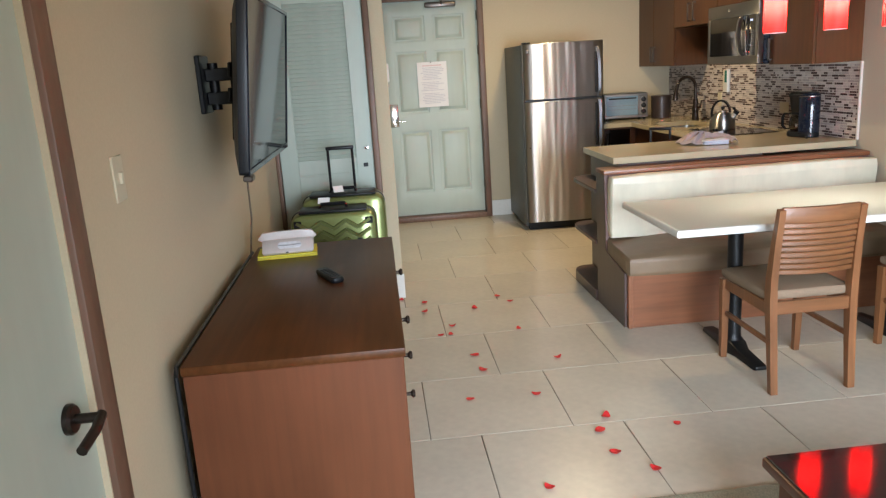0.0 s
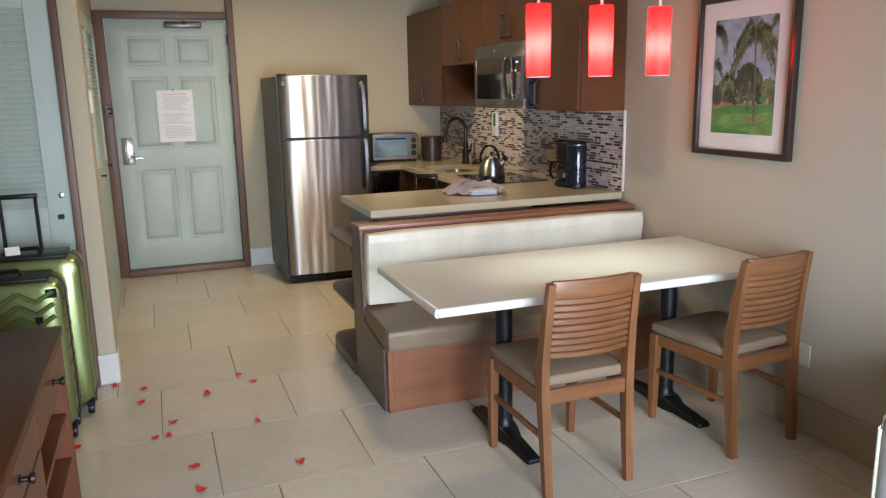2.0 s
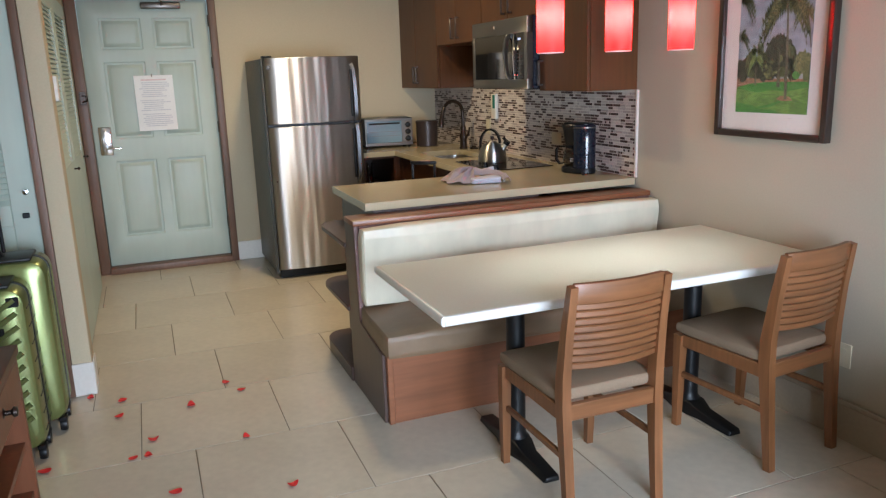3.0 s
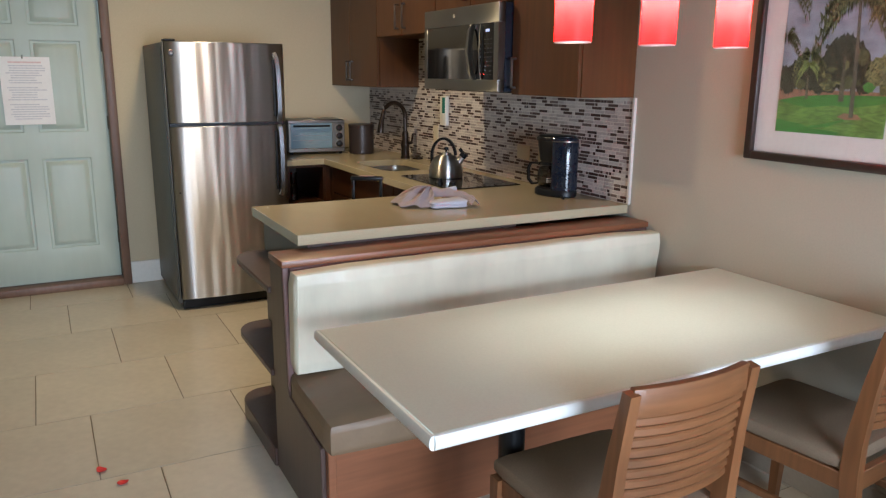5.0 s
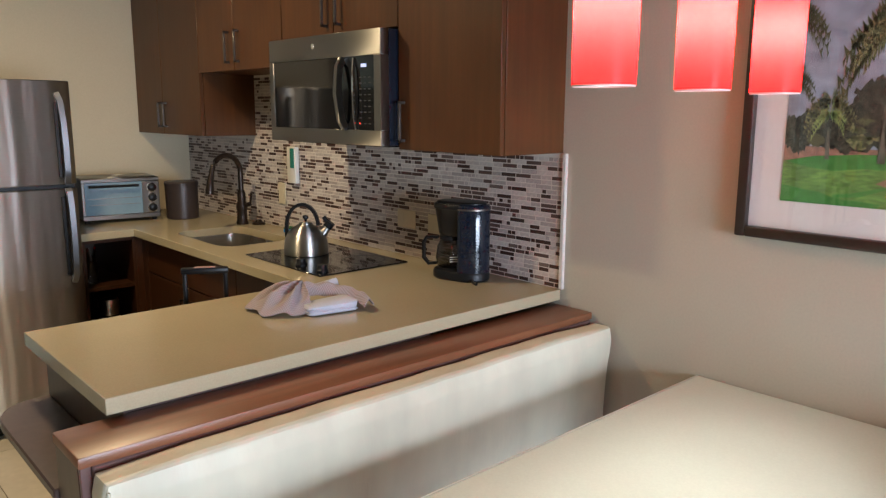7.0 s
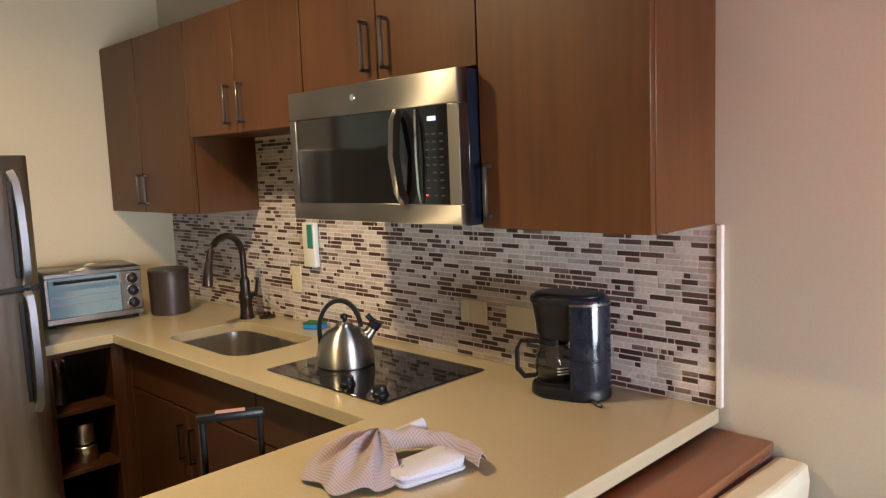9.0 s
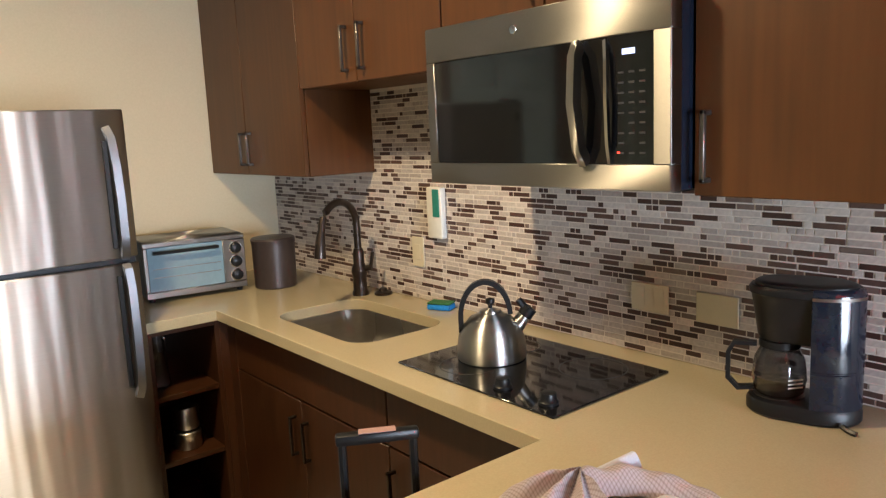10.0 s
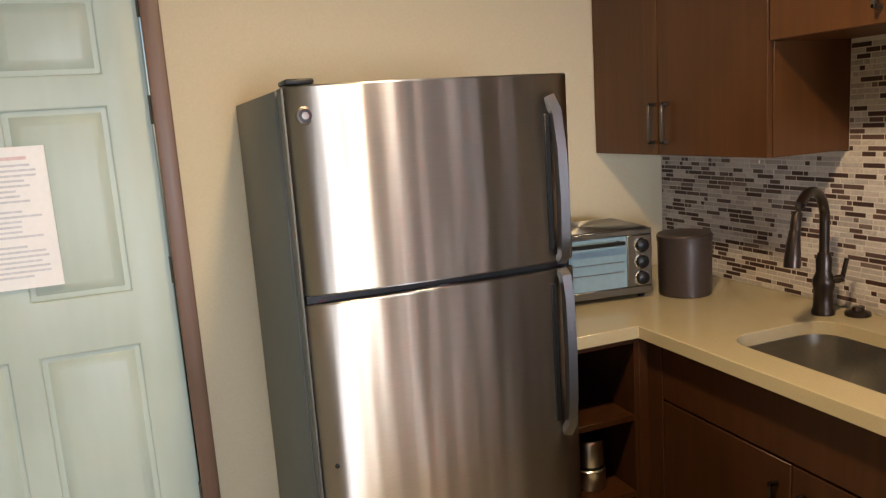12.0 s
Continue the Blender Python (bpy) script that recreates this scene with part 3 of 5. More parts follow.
base_cabinet(5.072, 5.698, [(5.072, 5.698, 5.672)], [(5.072, 5.698)], "dark brown base cabinet under the cooktop")
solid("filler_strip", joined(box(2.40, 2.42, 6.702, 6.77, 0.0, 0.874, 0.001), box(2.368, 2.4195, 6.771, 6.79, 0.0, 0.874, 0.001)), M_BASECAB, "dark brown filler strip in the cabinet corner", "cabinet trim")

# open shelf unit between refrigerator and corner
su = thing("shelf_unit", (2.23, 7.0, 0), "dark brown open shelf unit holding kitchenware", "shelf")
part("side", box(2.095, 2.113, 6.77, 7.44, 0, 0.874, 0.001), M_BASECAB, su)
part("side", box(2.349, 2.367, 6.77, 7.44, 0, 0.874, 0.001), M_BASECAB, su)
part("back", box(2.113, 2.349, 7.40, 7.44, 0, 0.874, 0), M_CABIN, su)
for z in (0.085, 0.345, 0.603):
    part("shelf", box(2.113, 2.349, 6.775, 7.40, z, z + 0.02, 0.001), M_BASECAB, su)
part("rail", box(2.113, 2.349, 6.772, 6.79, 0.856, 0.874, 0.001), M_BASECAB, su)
th = thing("steel_canister", (2.243, 6.88, 0.365), "small stacked brushed steel canisters on the open shelf", "canister")
part("lower_can", lathe([(0.050, 0), (0.053, 0.004), (0.053, 0.066), (0.049, 0.070)], (2.243, 6.88, 0.365), 20), M_SINK, th)
part("band", lathe([(0.047, 0), (0.047, 0.012)], (2.243, 6.88, 0.435), 20), M_BLACK, th)
part("upper_can", lathe([(0.050, 0), (0.050, 0.078), (0.045, 0.085), (0.0, 0.087)], (2.243, 6.88, 0.447), 20), M_SINK, th)
gl = thing("glass_pitcher", (2.165, 6.9, 0.623), "clear glass pitcher on the top open shelf", "pitcher")
part("bowl", lathe([(0.030, 0), (0.034, 0.01), (0.030, 0.10), (0.024, 0.15), (0.030, 0.19)], (2.172, 6.9, 0.623), 18, (True, False)), M_GLASS, gl)
part("handle", tube([(2.142, 6.885, 0.66), (2.126, 6.875, 0.68), (2.126, 6.875, 0.76), (2.148, 6.89, 0.78)], 0.005, 8), M_GLASS, gl)

# worktop with the sink cut out
sink_hole = round_rect(2.468, 2.835, 5.935, 6.515, 0.085, 6)
worktop = solid("worktop", bevelled(plate([(1.43, 4.395), (2.992, 4.395), (2.992, 7.455), (2.075, 7.455), (2.075, 6.752), (2.355, 6.752), (2.355, 5.065), (1.43, 5.065)], [sink_hole], 0.875, 0.915), 0.0018, 1, 60), M_QUARTZ, "polished beige quartz worktop running round the kitchen", "worktop")
sk = thing("sink", (2.65, 6.23, 0.7), "stainless steel undermount kitchen sink in the worktop", "sink")
lo = [round_rect(2.460 - g, 2.843 + g, 5.927 - g, 6.523 + g, 0.09 + g, 6) for g in (0.012, 0.0, -0.006, -0.012, -0.05, -0.12)]
part("basin", rings([[(x, y, z) for x, y in lp] for lp, z in zip(lo, (0.8745, 0.8740, 0.80, 0.735, 0.705, 0.70))], False, True), M_SINK, sk)
part("drain", lathe([(0.042, 0), (0.042, 0.004), (0.030, 0.004), (0.026, 0.001)], (2.66, 6.23, 0.7005), 20), M_POLISH, sk)

# faucet
fx, fy = 2.877, 6.548
fa = thing("faucet", (fx, fy, 0.915), "dark bronze gooseneck pull-down faucet behind the sink", "faucet")
part("base", lathe([(0.033, 0), (0.033, 0.012), (0.029, 0.02), (0.027, 0.07), (0.032, 0.095), (0.030, 0.11), (0.022, 0.13), (0.023, 0.17), (0.017, 0.19)], (fx, fy, 0.915), 20), M_BRONZE, fa)
arc = [(fx, fy, 1.09), (fx, fy, 1.20)] + [(fx - 0.105 * (1 - math.cos(a)), fy - 0.045 * (1 - math.cos(a)), 1.20 + 0.10 * math.sin(a)) for a in [math.pi * i / 12 for i in range(1, 12)]] + [(fx - 0.213, fy - 0.092, 1.19)]
part("spout", tube(arc, 0.0145, 14), M_BRONZE, fa)
part("spray_head", sweep([(fx - 0.212, fy - 0.091, 1.205), (fx - 0.222, fy - 0.096, 1.165), (fx - 0.228, fy - 0.099, 1.125), (fx - 0.230, fy - 0.100, 1.105)], [circle(r, 14) for r in (0.015, 0.019, 0.022, 0.022)], (0.3, 0.9, 0)), M_BRONZE, fa)
part("lever", joined(tube([(fx + 0.01, fy - 0.015, 1.02), (fx + 0.03, fy - 0.045, 1.03)], 0.012), tube([(fx + 0.03, fy - 0.04, 1.03), (fx + 0.035, fy - 0.05, 1.09)], 0.007)), M_BRONZE, fa)
solid("disposal_button", lathe([(0.036, 0), (0.036, 0.010), (0.018, 0.016), (0.014, 0.026), (0.0, 0.027)], (2.940, 6.480, 0.9155), 20), M_BRONZE, "dark bronze disposal button on the worktop", "button", at=(2.940, 6.480, 0.9155))
sp = thing("sponge", (2.935, 6.105, 0.915), "blue kitchen sponge with green scouring pad", "sponge")
part("foam", moved(box(-0.045, 0.045, -0.028, 0.028, 0, 0.020, 0.005, 2), pose(2.935, 6.105, 0.916, 0, 0, -65)), M_BLUE, sp)
part("pad", moved(box(-0.045, 0.045, -0.028, 0.028, 0.020, 0.027, 0.003, 1), pose(2.935, 6.105, 0.9162, 0, 0, -65)), M_GREENPAD, sp)

# cooktop
ck = thing("cooktop", (2.67, 5.41, 0.915), "black glass electric cooktop set in the worktop", "cooktop")
part("glass", box(2.450, 2.885, 5.118, 5.702, 0.9155, 0.921, 0.002), M_BLKGLASS, ck)
for y in (5.182, 5.335):
    part("knob", lathe([(0.024, 0), (0.024, 0.006), (0.020, 0.010), (0.018, 0.026), (0.0, 0.028)], (2.505, y, 0.921), 18), M_BLACK, ck)
for x, y, r in ((2.57, 5.53, 0.085), (2.78, 5.56, 0.07), (2.77, 5.27, 0.09)):
    part("burner_ring", lathe([(r, 0), (r, 0.0004), (r - 0.003, 0.0004), (r - 0.003, 0)], (x, y, 0.9211), 40, (False, False)), M_LEGEND, ck)

# kettle
kx, ky, kz = 2.655, 5.535, 0.9215
kd = Vector((0.74, -0.67, 0))
ke = thing("kettle", (kx, ky, kz), "brushed stainless steel stove kettle with black handle", "kettle")
part("body", lathe([(0.084, 0), (0.094, 0.002), (0.0965, 0.008), (0.0958, 0.036), (0.091, 0.066), (0.080, 0.093), (0.058, 0.117), (0.030, 0.130)], (kx, ky, kz), 36), M_BRUSHED, ke)
lid = part("lid", lathe([(0.031, 0.128), (0.029, 0.136), (0.010, 0.141), (0.0, 0.142)], (kx, ky, kz), 24), M_BRUSHED, ke)
part("knob", lathe([(0.005, 0.140), (0.006, 0.150), (0.013, 0.157), (0.013, 0.167), (0.0, 0.172)], (kx, ky, kz), 16), M_BLACK, lid, "black lid knob")
part("handle", sweep([Vector((kx, ky, kz + 0.118)) + kd * (0.069 * math.cos(a) - 0.014) + Vector((0, 0, 0.098 * math.sin(a))) for a in [math.pi * (0.02 + 0.99 * i / 16) for i in range(17)]] + [Vector((kx, ky, kz + 0.075)) - kd * 0.082], rect(0.014, 0.022), (0.67, 0.74, 0)), M_BLACK, ke, "black curved handle")
sd0 = Vector((kx, ky, kz + 0.085)) + kd * 0.068
part("spout", sweep([sd0, sd0 + kd * 0.018 + Vector((0, 0, 0.022)), sd0 + kd * 0.028 + Vector((0, 0, 0.036))], [circle(r, 14) for r in (0.024, 0.019, 0.018)]), M_BRUSHED, ke)
part("whistle", joined(sweep([sd0 + kd * 0.026 + Vector((0, 0, 0.033)), sd0 + kd * 0.042 + Vector((0, 0, 0.054))], circle(0.021, 14)), tube([sd0 + kd * 0.034 + Vector((0, 0, 0.046)), sd0 + kd * 0.010 + Vector((0, 0, 0.078))], 0.010, 8)), M_BLACK, ke, "black whistle cap")

# coffee maker
cm = thing("coffee_maker", (2.845, 4.77, 0.915), "black drip coffee maker with glass carafe on the worktop", "coffee maker")
CMX, CMY = 2.845, 4.735


def d_shape(rx, back, front, n=14):
    """A stadium-like outline: an arc behind, an arc before; a zero leaves that end flat."""
    pts = [(CMX + rx * math.cos(math.pi * i / n), CMY + front * math.sin(math.pi * i / n) + (0.065 if front else -0.010)) for i in range(n + 1)]
    return pts + [(CMX - rx * math.cos(math.pi * i / n), CMY - back * math.sin(math.pi * i / n)) for i in range(n + 1)]


part("base", rings([[(x, y, z) for x, y in d_shape(0.074 - g, 0.096 - g, 0.082 - g)] for g, z in ((0.005, 0.916), (0, 0.922), (0, 0.942), (0.004, 0.951), (0.012, 0.955))]), M_BLACK, cm)
part("tower", rings([[(x, y, z) for x, y in d_shape(0.073 - g, 0.095 - g, 0)] for g, z in ((0.0, 0.952), (0.0, 1.032), (0.002, 1.034), (0.002, 1.037), (0.0, 1.039), (0.0, 1.206), (0.003, 1.214), (0.009, 1.219))]), M_GLOSSBLK, cm)
part("brew_head", rings([[(x, y, z) for x, y in d_shape(0.071 - g, 0.02, 0.080 - g)] for g, z in ((0.026, 1.088), (0.020, 1.096), (0.012, 1.150), (0.005, 1.192), (-0.001, 1.198), (-0.001, 1.209), (0.004, 1.216))]), M_BLACK, cm)
part("lid", rings([[(x, y, z) for x, y in d_shape(0.063 - g, 0.080 - g, 0.068 - g)] for g, z in ((0.0, 1.2165), (0.0, 1.222), (0.006, 1.2255), (0.02, 1.227))]), M_BLACK, cm)
part("rim_band", rings([[(x, y, z) for x, y in d_shape(0.0742, 0.0962, 0)] for z in (1.196, 1.203)], False, False), M_PEWTER, cm)
part("warming_plate", lathe([(0.055, 0), (0.056, 0.002), (0.0, 0.002)], (2.845, 4.812, 0.9552), 28), M_PEWTER, cm)
cf2 = part("carafe", lathe([(0.0, 0.0), (0.045, 0.0), (0.054, 0.008), (0.060, 0.04), (0.054, 0.085), (0.040, 0.112), (0.043, 0.124), (0.041, 0.124), (0.038, 0.112), (0.052, 0.085), (0.058, 0.04), (0.052, 0.010), (0.044, 0.003), (0.0, 0.003)], (2.845, 4.812, 0.957), 28, (False, False)), M_SMOKE, cm, "clear glass carafe")
part("collar", lathe([(0.041, 0.110), (0.045, 0.113), (0.045, 0.128), (0.02, 0.134), (0.0, 0.135)], (2.845, 4.812, 0.957), 24), M_BLACK, cf2)
part("handle", sweep([(2.823, 4.857, 1.075), (2.812, 4.905, 1.075), (2.808, 4.917, 1.05), (2.808, 4.917, 0.99), (2.816, 4.897, 0.965), (2.825, 4.862, 0.97)], rect(0.010, 0.020), (1, 0.2, 0)), M_BLACK, cf2)
part("measure_marks", joined(*[moved(box(-0.018, 0.018, -0.0003, 0.0003, z, z + 0.003, 0), pose(2.8045, 4.769, 0, 0, 0, -45)) for z in (0.985, 0.994, 1.003)]), M_WHITE, cf2)
part("plug_tail", tube([(2.778, 4.67, 0.925), (2.765, 4.655, 0.922), (2.760, 4.640, 0.920)], 0.006, 6), M_BLACK, cm)

cm.matrix_basis = pose(2.850, 4.77, 0.915, 0, 0, 15) @ Matrix.Scale(0.945, 4)

# toaster oven and canister
tm = pose(2.42, 7.16, 0.915, 0, 0, -7)
to = thing("toaster_oven", (2.42, 7.16, 0.915), "stainless steel toaster oven with glass door", "toaster oven")
part("body", moved(box(-0.205, 0.205, -0.10, 0.17, 0.018, 0.243, 0.008, 2), tm), M_GREY, to)
part("top_sheet", moved(box(-0.200, 0.200, -0.10, 0.165, 0.2435, 0.248, 0.003, 1), tm), M_STEELH, to)
part("front", moved(joined(box(-0.205, 0.205, -0.118, -0.101, 0.018, 0.045, 0.003), box(-0.205, 0.205, -0.118, -0.101, 0.225, 0.246, 0.003), box(-0.205, -0.188, -0.118, -0.101, 0.045, 0.225, 0.003), box(0.112, 0.205, -0.118, -0.101, 0.045, 0.225, 0.003)), tm), M_STEELH, to)
part("door_glass", moved(box(-0.188, 0.112, -0.113, -0.104, 0.045, 0.225, 0.001), tm), M_OVENGLASS, to)
part("rack", moved(joined(*[box(-0.17, 0.10, -0.1145, -0.1135, z, z + 0.003, 0) for z in (0.10, 0.135)]), tm), M_PEWTER, to)
part("door_handle", moved(joined(tube([(-0.17, -0.14, 0.205), (0.09, -0.14, 0.205)], 0.007, 8), box(-0.165, -0.155, -0.14, -0.112, 0.20, 0.21, 0), box(0.075, 0.085, -0.14, -0.112, 0.20, 0.21, 0)), tm), M_BLACK, to)
for z in (0.075, 0.132, 0.189):
    k = part("knob", moved(lathe([(0.024, 0), (0.022, 0.016), (0.018, 0.019), (0.0, 0.02)], (0, 0, 0), 18), tm @ pose(0.163, -0.118, z, 90, 0, 0)), M_BLACK, to, "black dial with chrome ring")
    part("dial_ring", moved(lathe([(0.0265, 0), (0.0265, 0.006), (0.024, 0.007)], (0, 0, 0), 18, (False, False)), tm @ pose(0.163, -0.118, z, 90, 0, 0)), M_CHROME, k)
for x in (-0.18, 0.18):
    for y in (-0.08, 0.14):
        part("foot", moved(lathe([(0.012, 0.0005), (0.014, 0.018)], (x, y, 0), 10), tm), M_BLACK, to)
ca = thing("canister", (2.732, 7.0, 0.915), "dark brown round lidded ice bucket on the worktop", "ice bucket")
part("bucket", lathe([(0.086, 0), (0.090, 0.004), (0.092, 0.190)], (2.732, 7.0, 0.9155), 40), M_CANIST, ca)
part("lid", lathe([(0.094, 0.190), (0.095, 0.208), (0.090, 0.215), (0.0, 0.219)], (2.732, 7.0, 0.9155), 40), M_CANIST, ca)

# microwave
mw = thing("microwave", (2.8, 5.31, 1.41), "stainless steel over-range microwave with black glass door", "microwave")
part("case", box(2.640, XR - 0.012, 4.926, 5.700, 1.410, 1.826, 0.003), M_GLOSSBLK, mw)
part("front_frame", joined(box(2.600, 2.639, 4.922, 5.702, 1.735, 1.826, 0.004, 2), box(2.600, 2.639, 4.922, 5.702, 1.410, 1.466, 0.004, 2), box(2.600, 2.639, 5.668, 5.702, 1.466, 1.735, 0.002), box(2.600, 2.639, 4.922, 4.964, 1.466, 1.735, 0.002)), M_STEELH, mw)
part("door_glass", box(2.604, 2.638, 5.085, 5.668, 1.466, 1.735, 0.001), M_BLKGLASS, mw)
cp = part("control_panel", box(2.603, 2.638, 4.964, 5.083, 1.466, 1.735, 0.001), M_BLKGLASS, mw)
part("display", box(2.6015, 2.603, 5.010, 5.042, 1.694, 1.706, 0), M_LCD, cp, "lit blue-white display")
for i in range(9):
    for j in range(3):
        if (i, j) not in ((1, 1), (3, 2)):
            part("key", box(2.602, 2.603, 4.985 + 0.027 * j, 4.999 + 0.027 * j, 1.488 + 0.021 * i, 1.492 + 0.021 * i, 0), M_LEGEND, cp)
part("led", box(2.6015, 2.603, 5.050, 5.056, 1.489, 1.493, 0), M_LED, cp)
part("handle", sweep([(2.601, 5.158, 1.728), (2.580, 5.152, 1.700), (2.566, 5.146, 1.60), (2.580, 5.143, 1.50), (2.601, 5.143, 1.468)], rect(0.020, 0.026), (1, 0, 0)), M_STEELH, mw)
part("trim_arc", sweep([(2.602, 5.085, 1.728), (2.592, 5.076, 1.690), (2.588, 5.073, 1.60), (2.592, 5.073, 1.51), (2.602, 5.075, 1.468)], rect(0.008, 0.010), (1, 0, 0)), M_CHROME, mw)
part("badge", moved(lathe([(0.011, 0), (0.010, 0.002), (0, 0.002)], (0, 0, 0), 16), Matrix.Translation((2.600, 5.36, 1.785)) @ pose(0, 0, 0, 0, -90, 0)), M_CHROME, mw)
part("vent_grille", box(2.66, 2.98, 4.95, 5.68, 1.404, 1.4095, 0), M_BLACK, mw)

# refrigerator
fr = thing("refrigerator", (1.69, 7.0, 0), "stainless steel top-freezer refrigerator with grey sides", "refrigerator")
part("cabinet", box(1.318, 2.045, 6.665, 7.445, 0.035, 1.662, 0.006, 2), M_GREY, fr)


def fridge_door(z0, z1):
    """A door with a slightly bowed front."""
    n = 12
    pts = [(1.330 + 0.722 * i / n, 6.579 + 0.020 * (2 * i / n - 1) ** 2 + (0.012 if i in (0, n) else 0)) for i in range(n + 1)]
    poly = [*pts, (2.052, 6.655), (1.330, 6.655)]
    return prism(poly, "z", z0, z1, 0.004)


up = part("freezer_door", fridge_door(1.186, 1.668), M_STEEL, fr)
lw = part("fresh_food_door", fridge_door(0.075, 1.166), M_STEEL, fr)
part("gasket", box(1.338, 2.044, 6.62, 6.665, 0.08, 1.655, 0), M_BLACK, fr)
part("hinge_cap", box(1.333, 1.40, 6.60, 6.69, 1.669, 1.682, 0.005, 2), M_BLACK, up)
part("toe_grille", box(1.345, 2.04, 6.64, 6.70, 0.004, 0.07, 0.003), M_BLACK, fr)
part("edge_trim", box(1.3225, 1.3285, 6.602, 6.655, 0.08, 1.664, 0.002), M_GREY, fr)
hs = [(-0.012, -0.011), (0.012, -0.014), (0.016, 0.0), (0.012, 0.014), (-0.012, 0.011)]
part("handle", sweep([(1.985, 6.592, 1.610), (1.996, 6.580, 1.575), (2.001, 6.570, 1.48), (2.003, 6.567, 1.36), (2.003, 6.570, 1.26), (2.003, 6.576, 1.205), (2.003, 6.592, 1.190)], hs, (0, 1, 0)), M_HANDLE, up, "polished curved bar handle")
part("handle", sweep([(2.003, 6.592, 1.160), (2.004, 6.576, 1.150), (2.006, 6.568, 1.09), (2.006, 6.563, 0.95), (2.005, 6.566, 0.82), (2.003, 6.572, 0.745), (1.998, 6.590, 0.715)], hs, (0, 1, 0)), M_HANDLE, lw, "polished curved bar handle")
# dark strips imitate the shade in the gap beside each handle
part("grip_shadow_strip", box(1.970, 1.988, 6.588, 6.600, 1.22, 1.57, 0.003), M_BLACK, up, "dark strip painted as the shade beside the handle")
part("grip_shadow_strip", box(1.970, 1.988, 6.588, 6.600, 0.75, 1.13, 0.003), M_BLACK, lw, "dark strip painted as the shade beside the handle")
bd = part("badge", moved(lathe([(0.021, 0), (0.021, 0.003), (0.018, 0.005), (0, 0.005)], (0, 0, 0), 24), pose(1.371, 6.600, 1.600, 90, 0, 0)), M_PEWTER, up, "round metal badge")
part("badge_face", moved(lathe([(0.015, 0.005), (0.015, 0.0058), (0.0, 0.006)], (0, 0, 0), 20), pose(1.371, 6.600, 1.600, 90, 0, 0)), M_BLACK, bd, "dark badge face")
part("badge_emblem", moved(lathe([(0.0085, 0.0058), (0.008, 0.0068), (0.0, 0.007)], (0, 0, 0), 16), pose(1.371, 6.600, 1.600, 90, 0, 0)), M_PEWTER, bd)
part("bolt", moved(lathe([(0.006, 0), (0.005, 0.004), (0, 0.005)], (0, 0, 0), 10), pose(1.368, 6.600, 0.762, 90, 0, 0)), M_BLACK, lw)
for x in (1.37, 2.0):
    part("foot", lathe([(0.02, 0.0005), (0.02, 0.035)], (x, 6.70, 0), 10), M_BLACK, fr)

# backsplash fittings
so = thing("dispenser_card", (2.98, 6.145, 1.16), "white wall dispenser with a teal card on the backsplash", "dispenser")
part("case", box(2.962, 2.988, 6.116, 6.200, 1.165, 1.352, 0.006, 2), M_WHITE, so)
part("card", box(2.958, 2.9615, 6.124, 6.160, 1.245, 1.345, 0.001), M_TEAL, so)


def wall_plate(name, at, w, h, label, sockets):
    p = thing(name, at, label, "outlet")
    x, y, z = at
    part("plate", box(x - 0.006, x, y - w / 2, y + w / 2, z - h / 2, z + h / 2, 0.002), M_IVORY, p)
    for dy in sockets:
        part("socket", box(x - 0.008, x - 0.0062, y + dy - 0.016, y + dy + 0.016, z - 0.03, z + 0.03, 0.001), M_IVORY, p)
    return p


wall_plate("light_switch", (2.988, 6.292, 1.10), 0.072, 0.115, "ivory light switch plate on the backsplash", [0])
wall_plate("wall_outlet", (2.988, 5.247, 1.076), 0.12, 0.078, "ivory wall outlet on the backsplash", [-0.03, 0.03])
wall_plate("wall_outlet", (2.988, 5.045, 1.074), 0.118, 0.08, "blank ivory cover plate on the backsplash", [])
wall_plate("wall_outlet", (3.0, 2.985, 0.355), 0.075, 0.10, "ivory wall outlet near the dining chair", [0])

# towel on the peninsula


def cloth_sheet(place, nu, nv, thick=0.003):
    """A cloth of nu by nv cells; place(u, v) gives the point for u, v in 0..1."""
    bm = bmesh.new()
    grid = [[bm.verts.new(place(i / nu, j / nv)) for j in range(nv + 1)] for i in range(nu + 1)]
    for i in range(nu):
        for j in range(nv):
            bm.faces.new((grid[i][j], grid[i + 1][j], grid[i + 1][j + 1], grid[i][j + 1]))
    bmesh.ops.recalc_face_normals(bm, faces=bm.faces[:])
    bmesh.ops.solidify(bm, geom=bm.faces[:], thickness=thick)
    for f in bm.faces:
        f.smooth = True
    return bm


TZ = 0.9162
KNOT = Vector((2.190, 4.818, TZ + 0.066))


def towel_fan(u, v):
    """Pleats that spread from the knot down to the worktop."""
    a = 1.10 + 2.15 * u
    reach = 0.150 + 0.030 * math.sin(2.6 * u + 0.4) - 0.035 * u
    foot = Vector((2.150 - reach * math.cos(a - 1.85) * 0.86, 4.800 - reach * math.sin(a - 1.85) * 0.98, TZ))
    p = KNOT.lerp(foot, v)
    pleat = math.sin(u * 19.0 + 1.2 * v) * 0.5 + 0.5
    p.z = TZ + 0.004 + 0.064 * (1 - v) ** 0.75 + 0.026 * pleat * math.sin(math.pi * min(1.0, v * 0.86 + 0.06)) + 0.007 * (noise.noise(Vector((u * 7, v * 5, 2.0))) + 0.6)
    p.x += 0.010 * math.cos(u * 19.0) * v
    return p


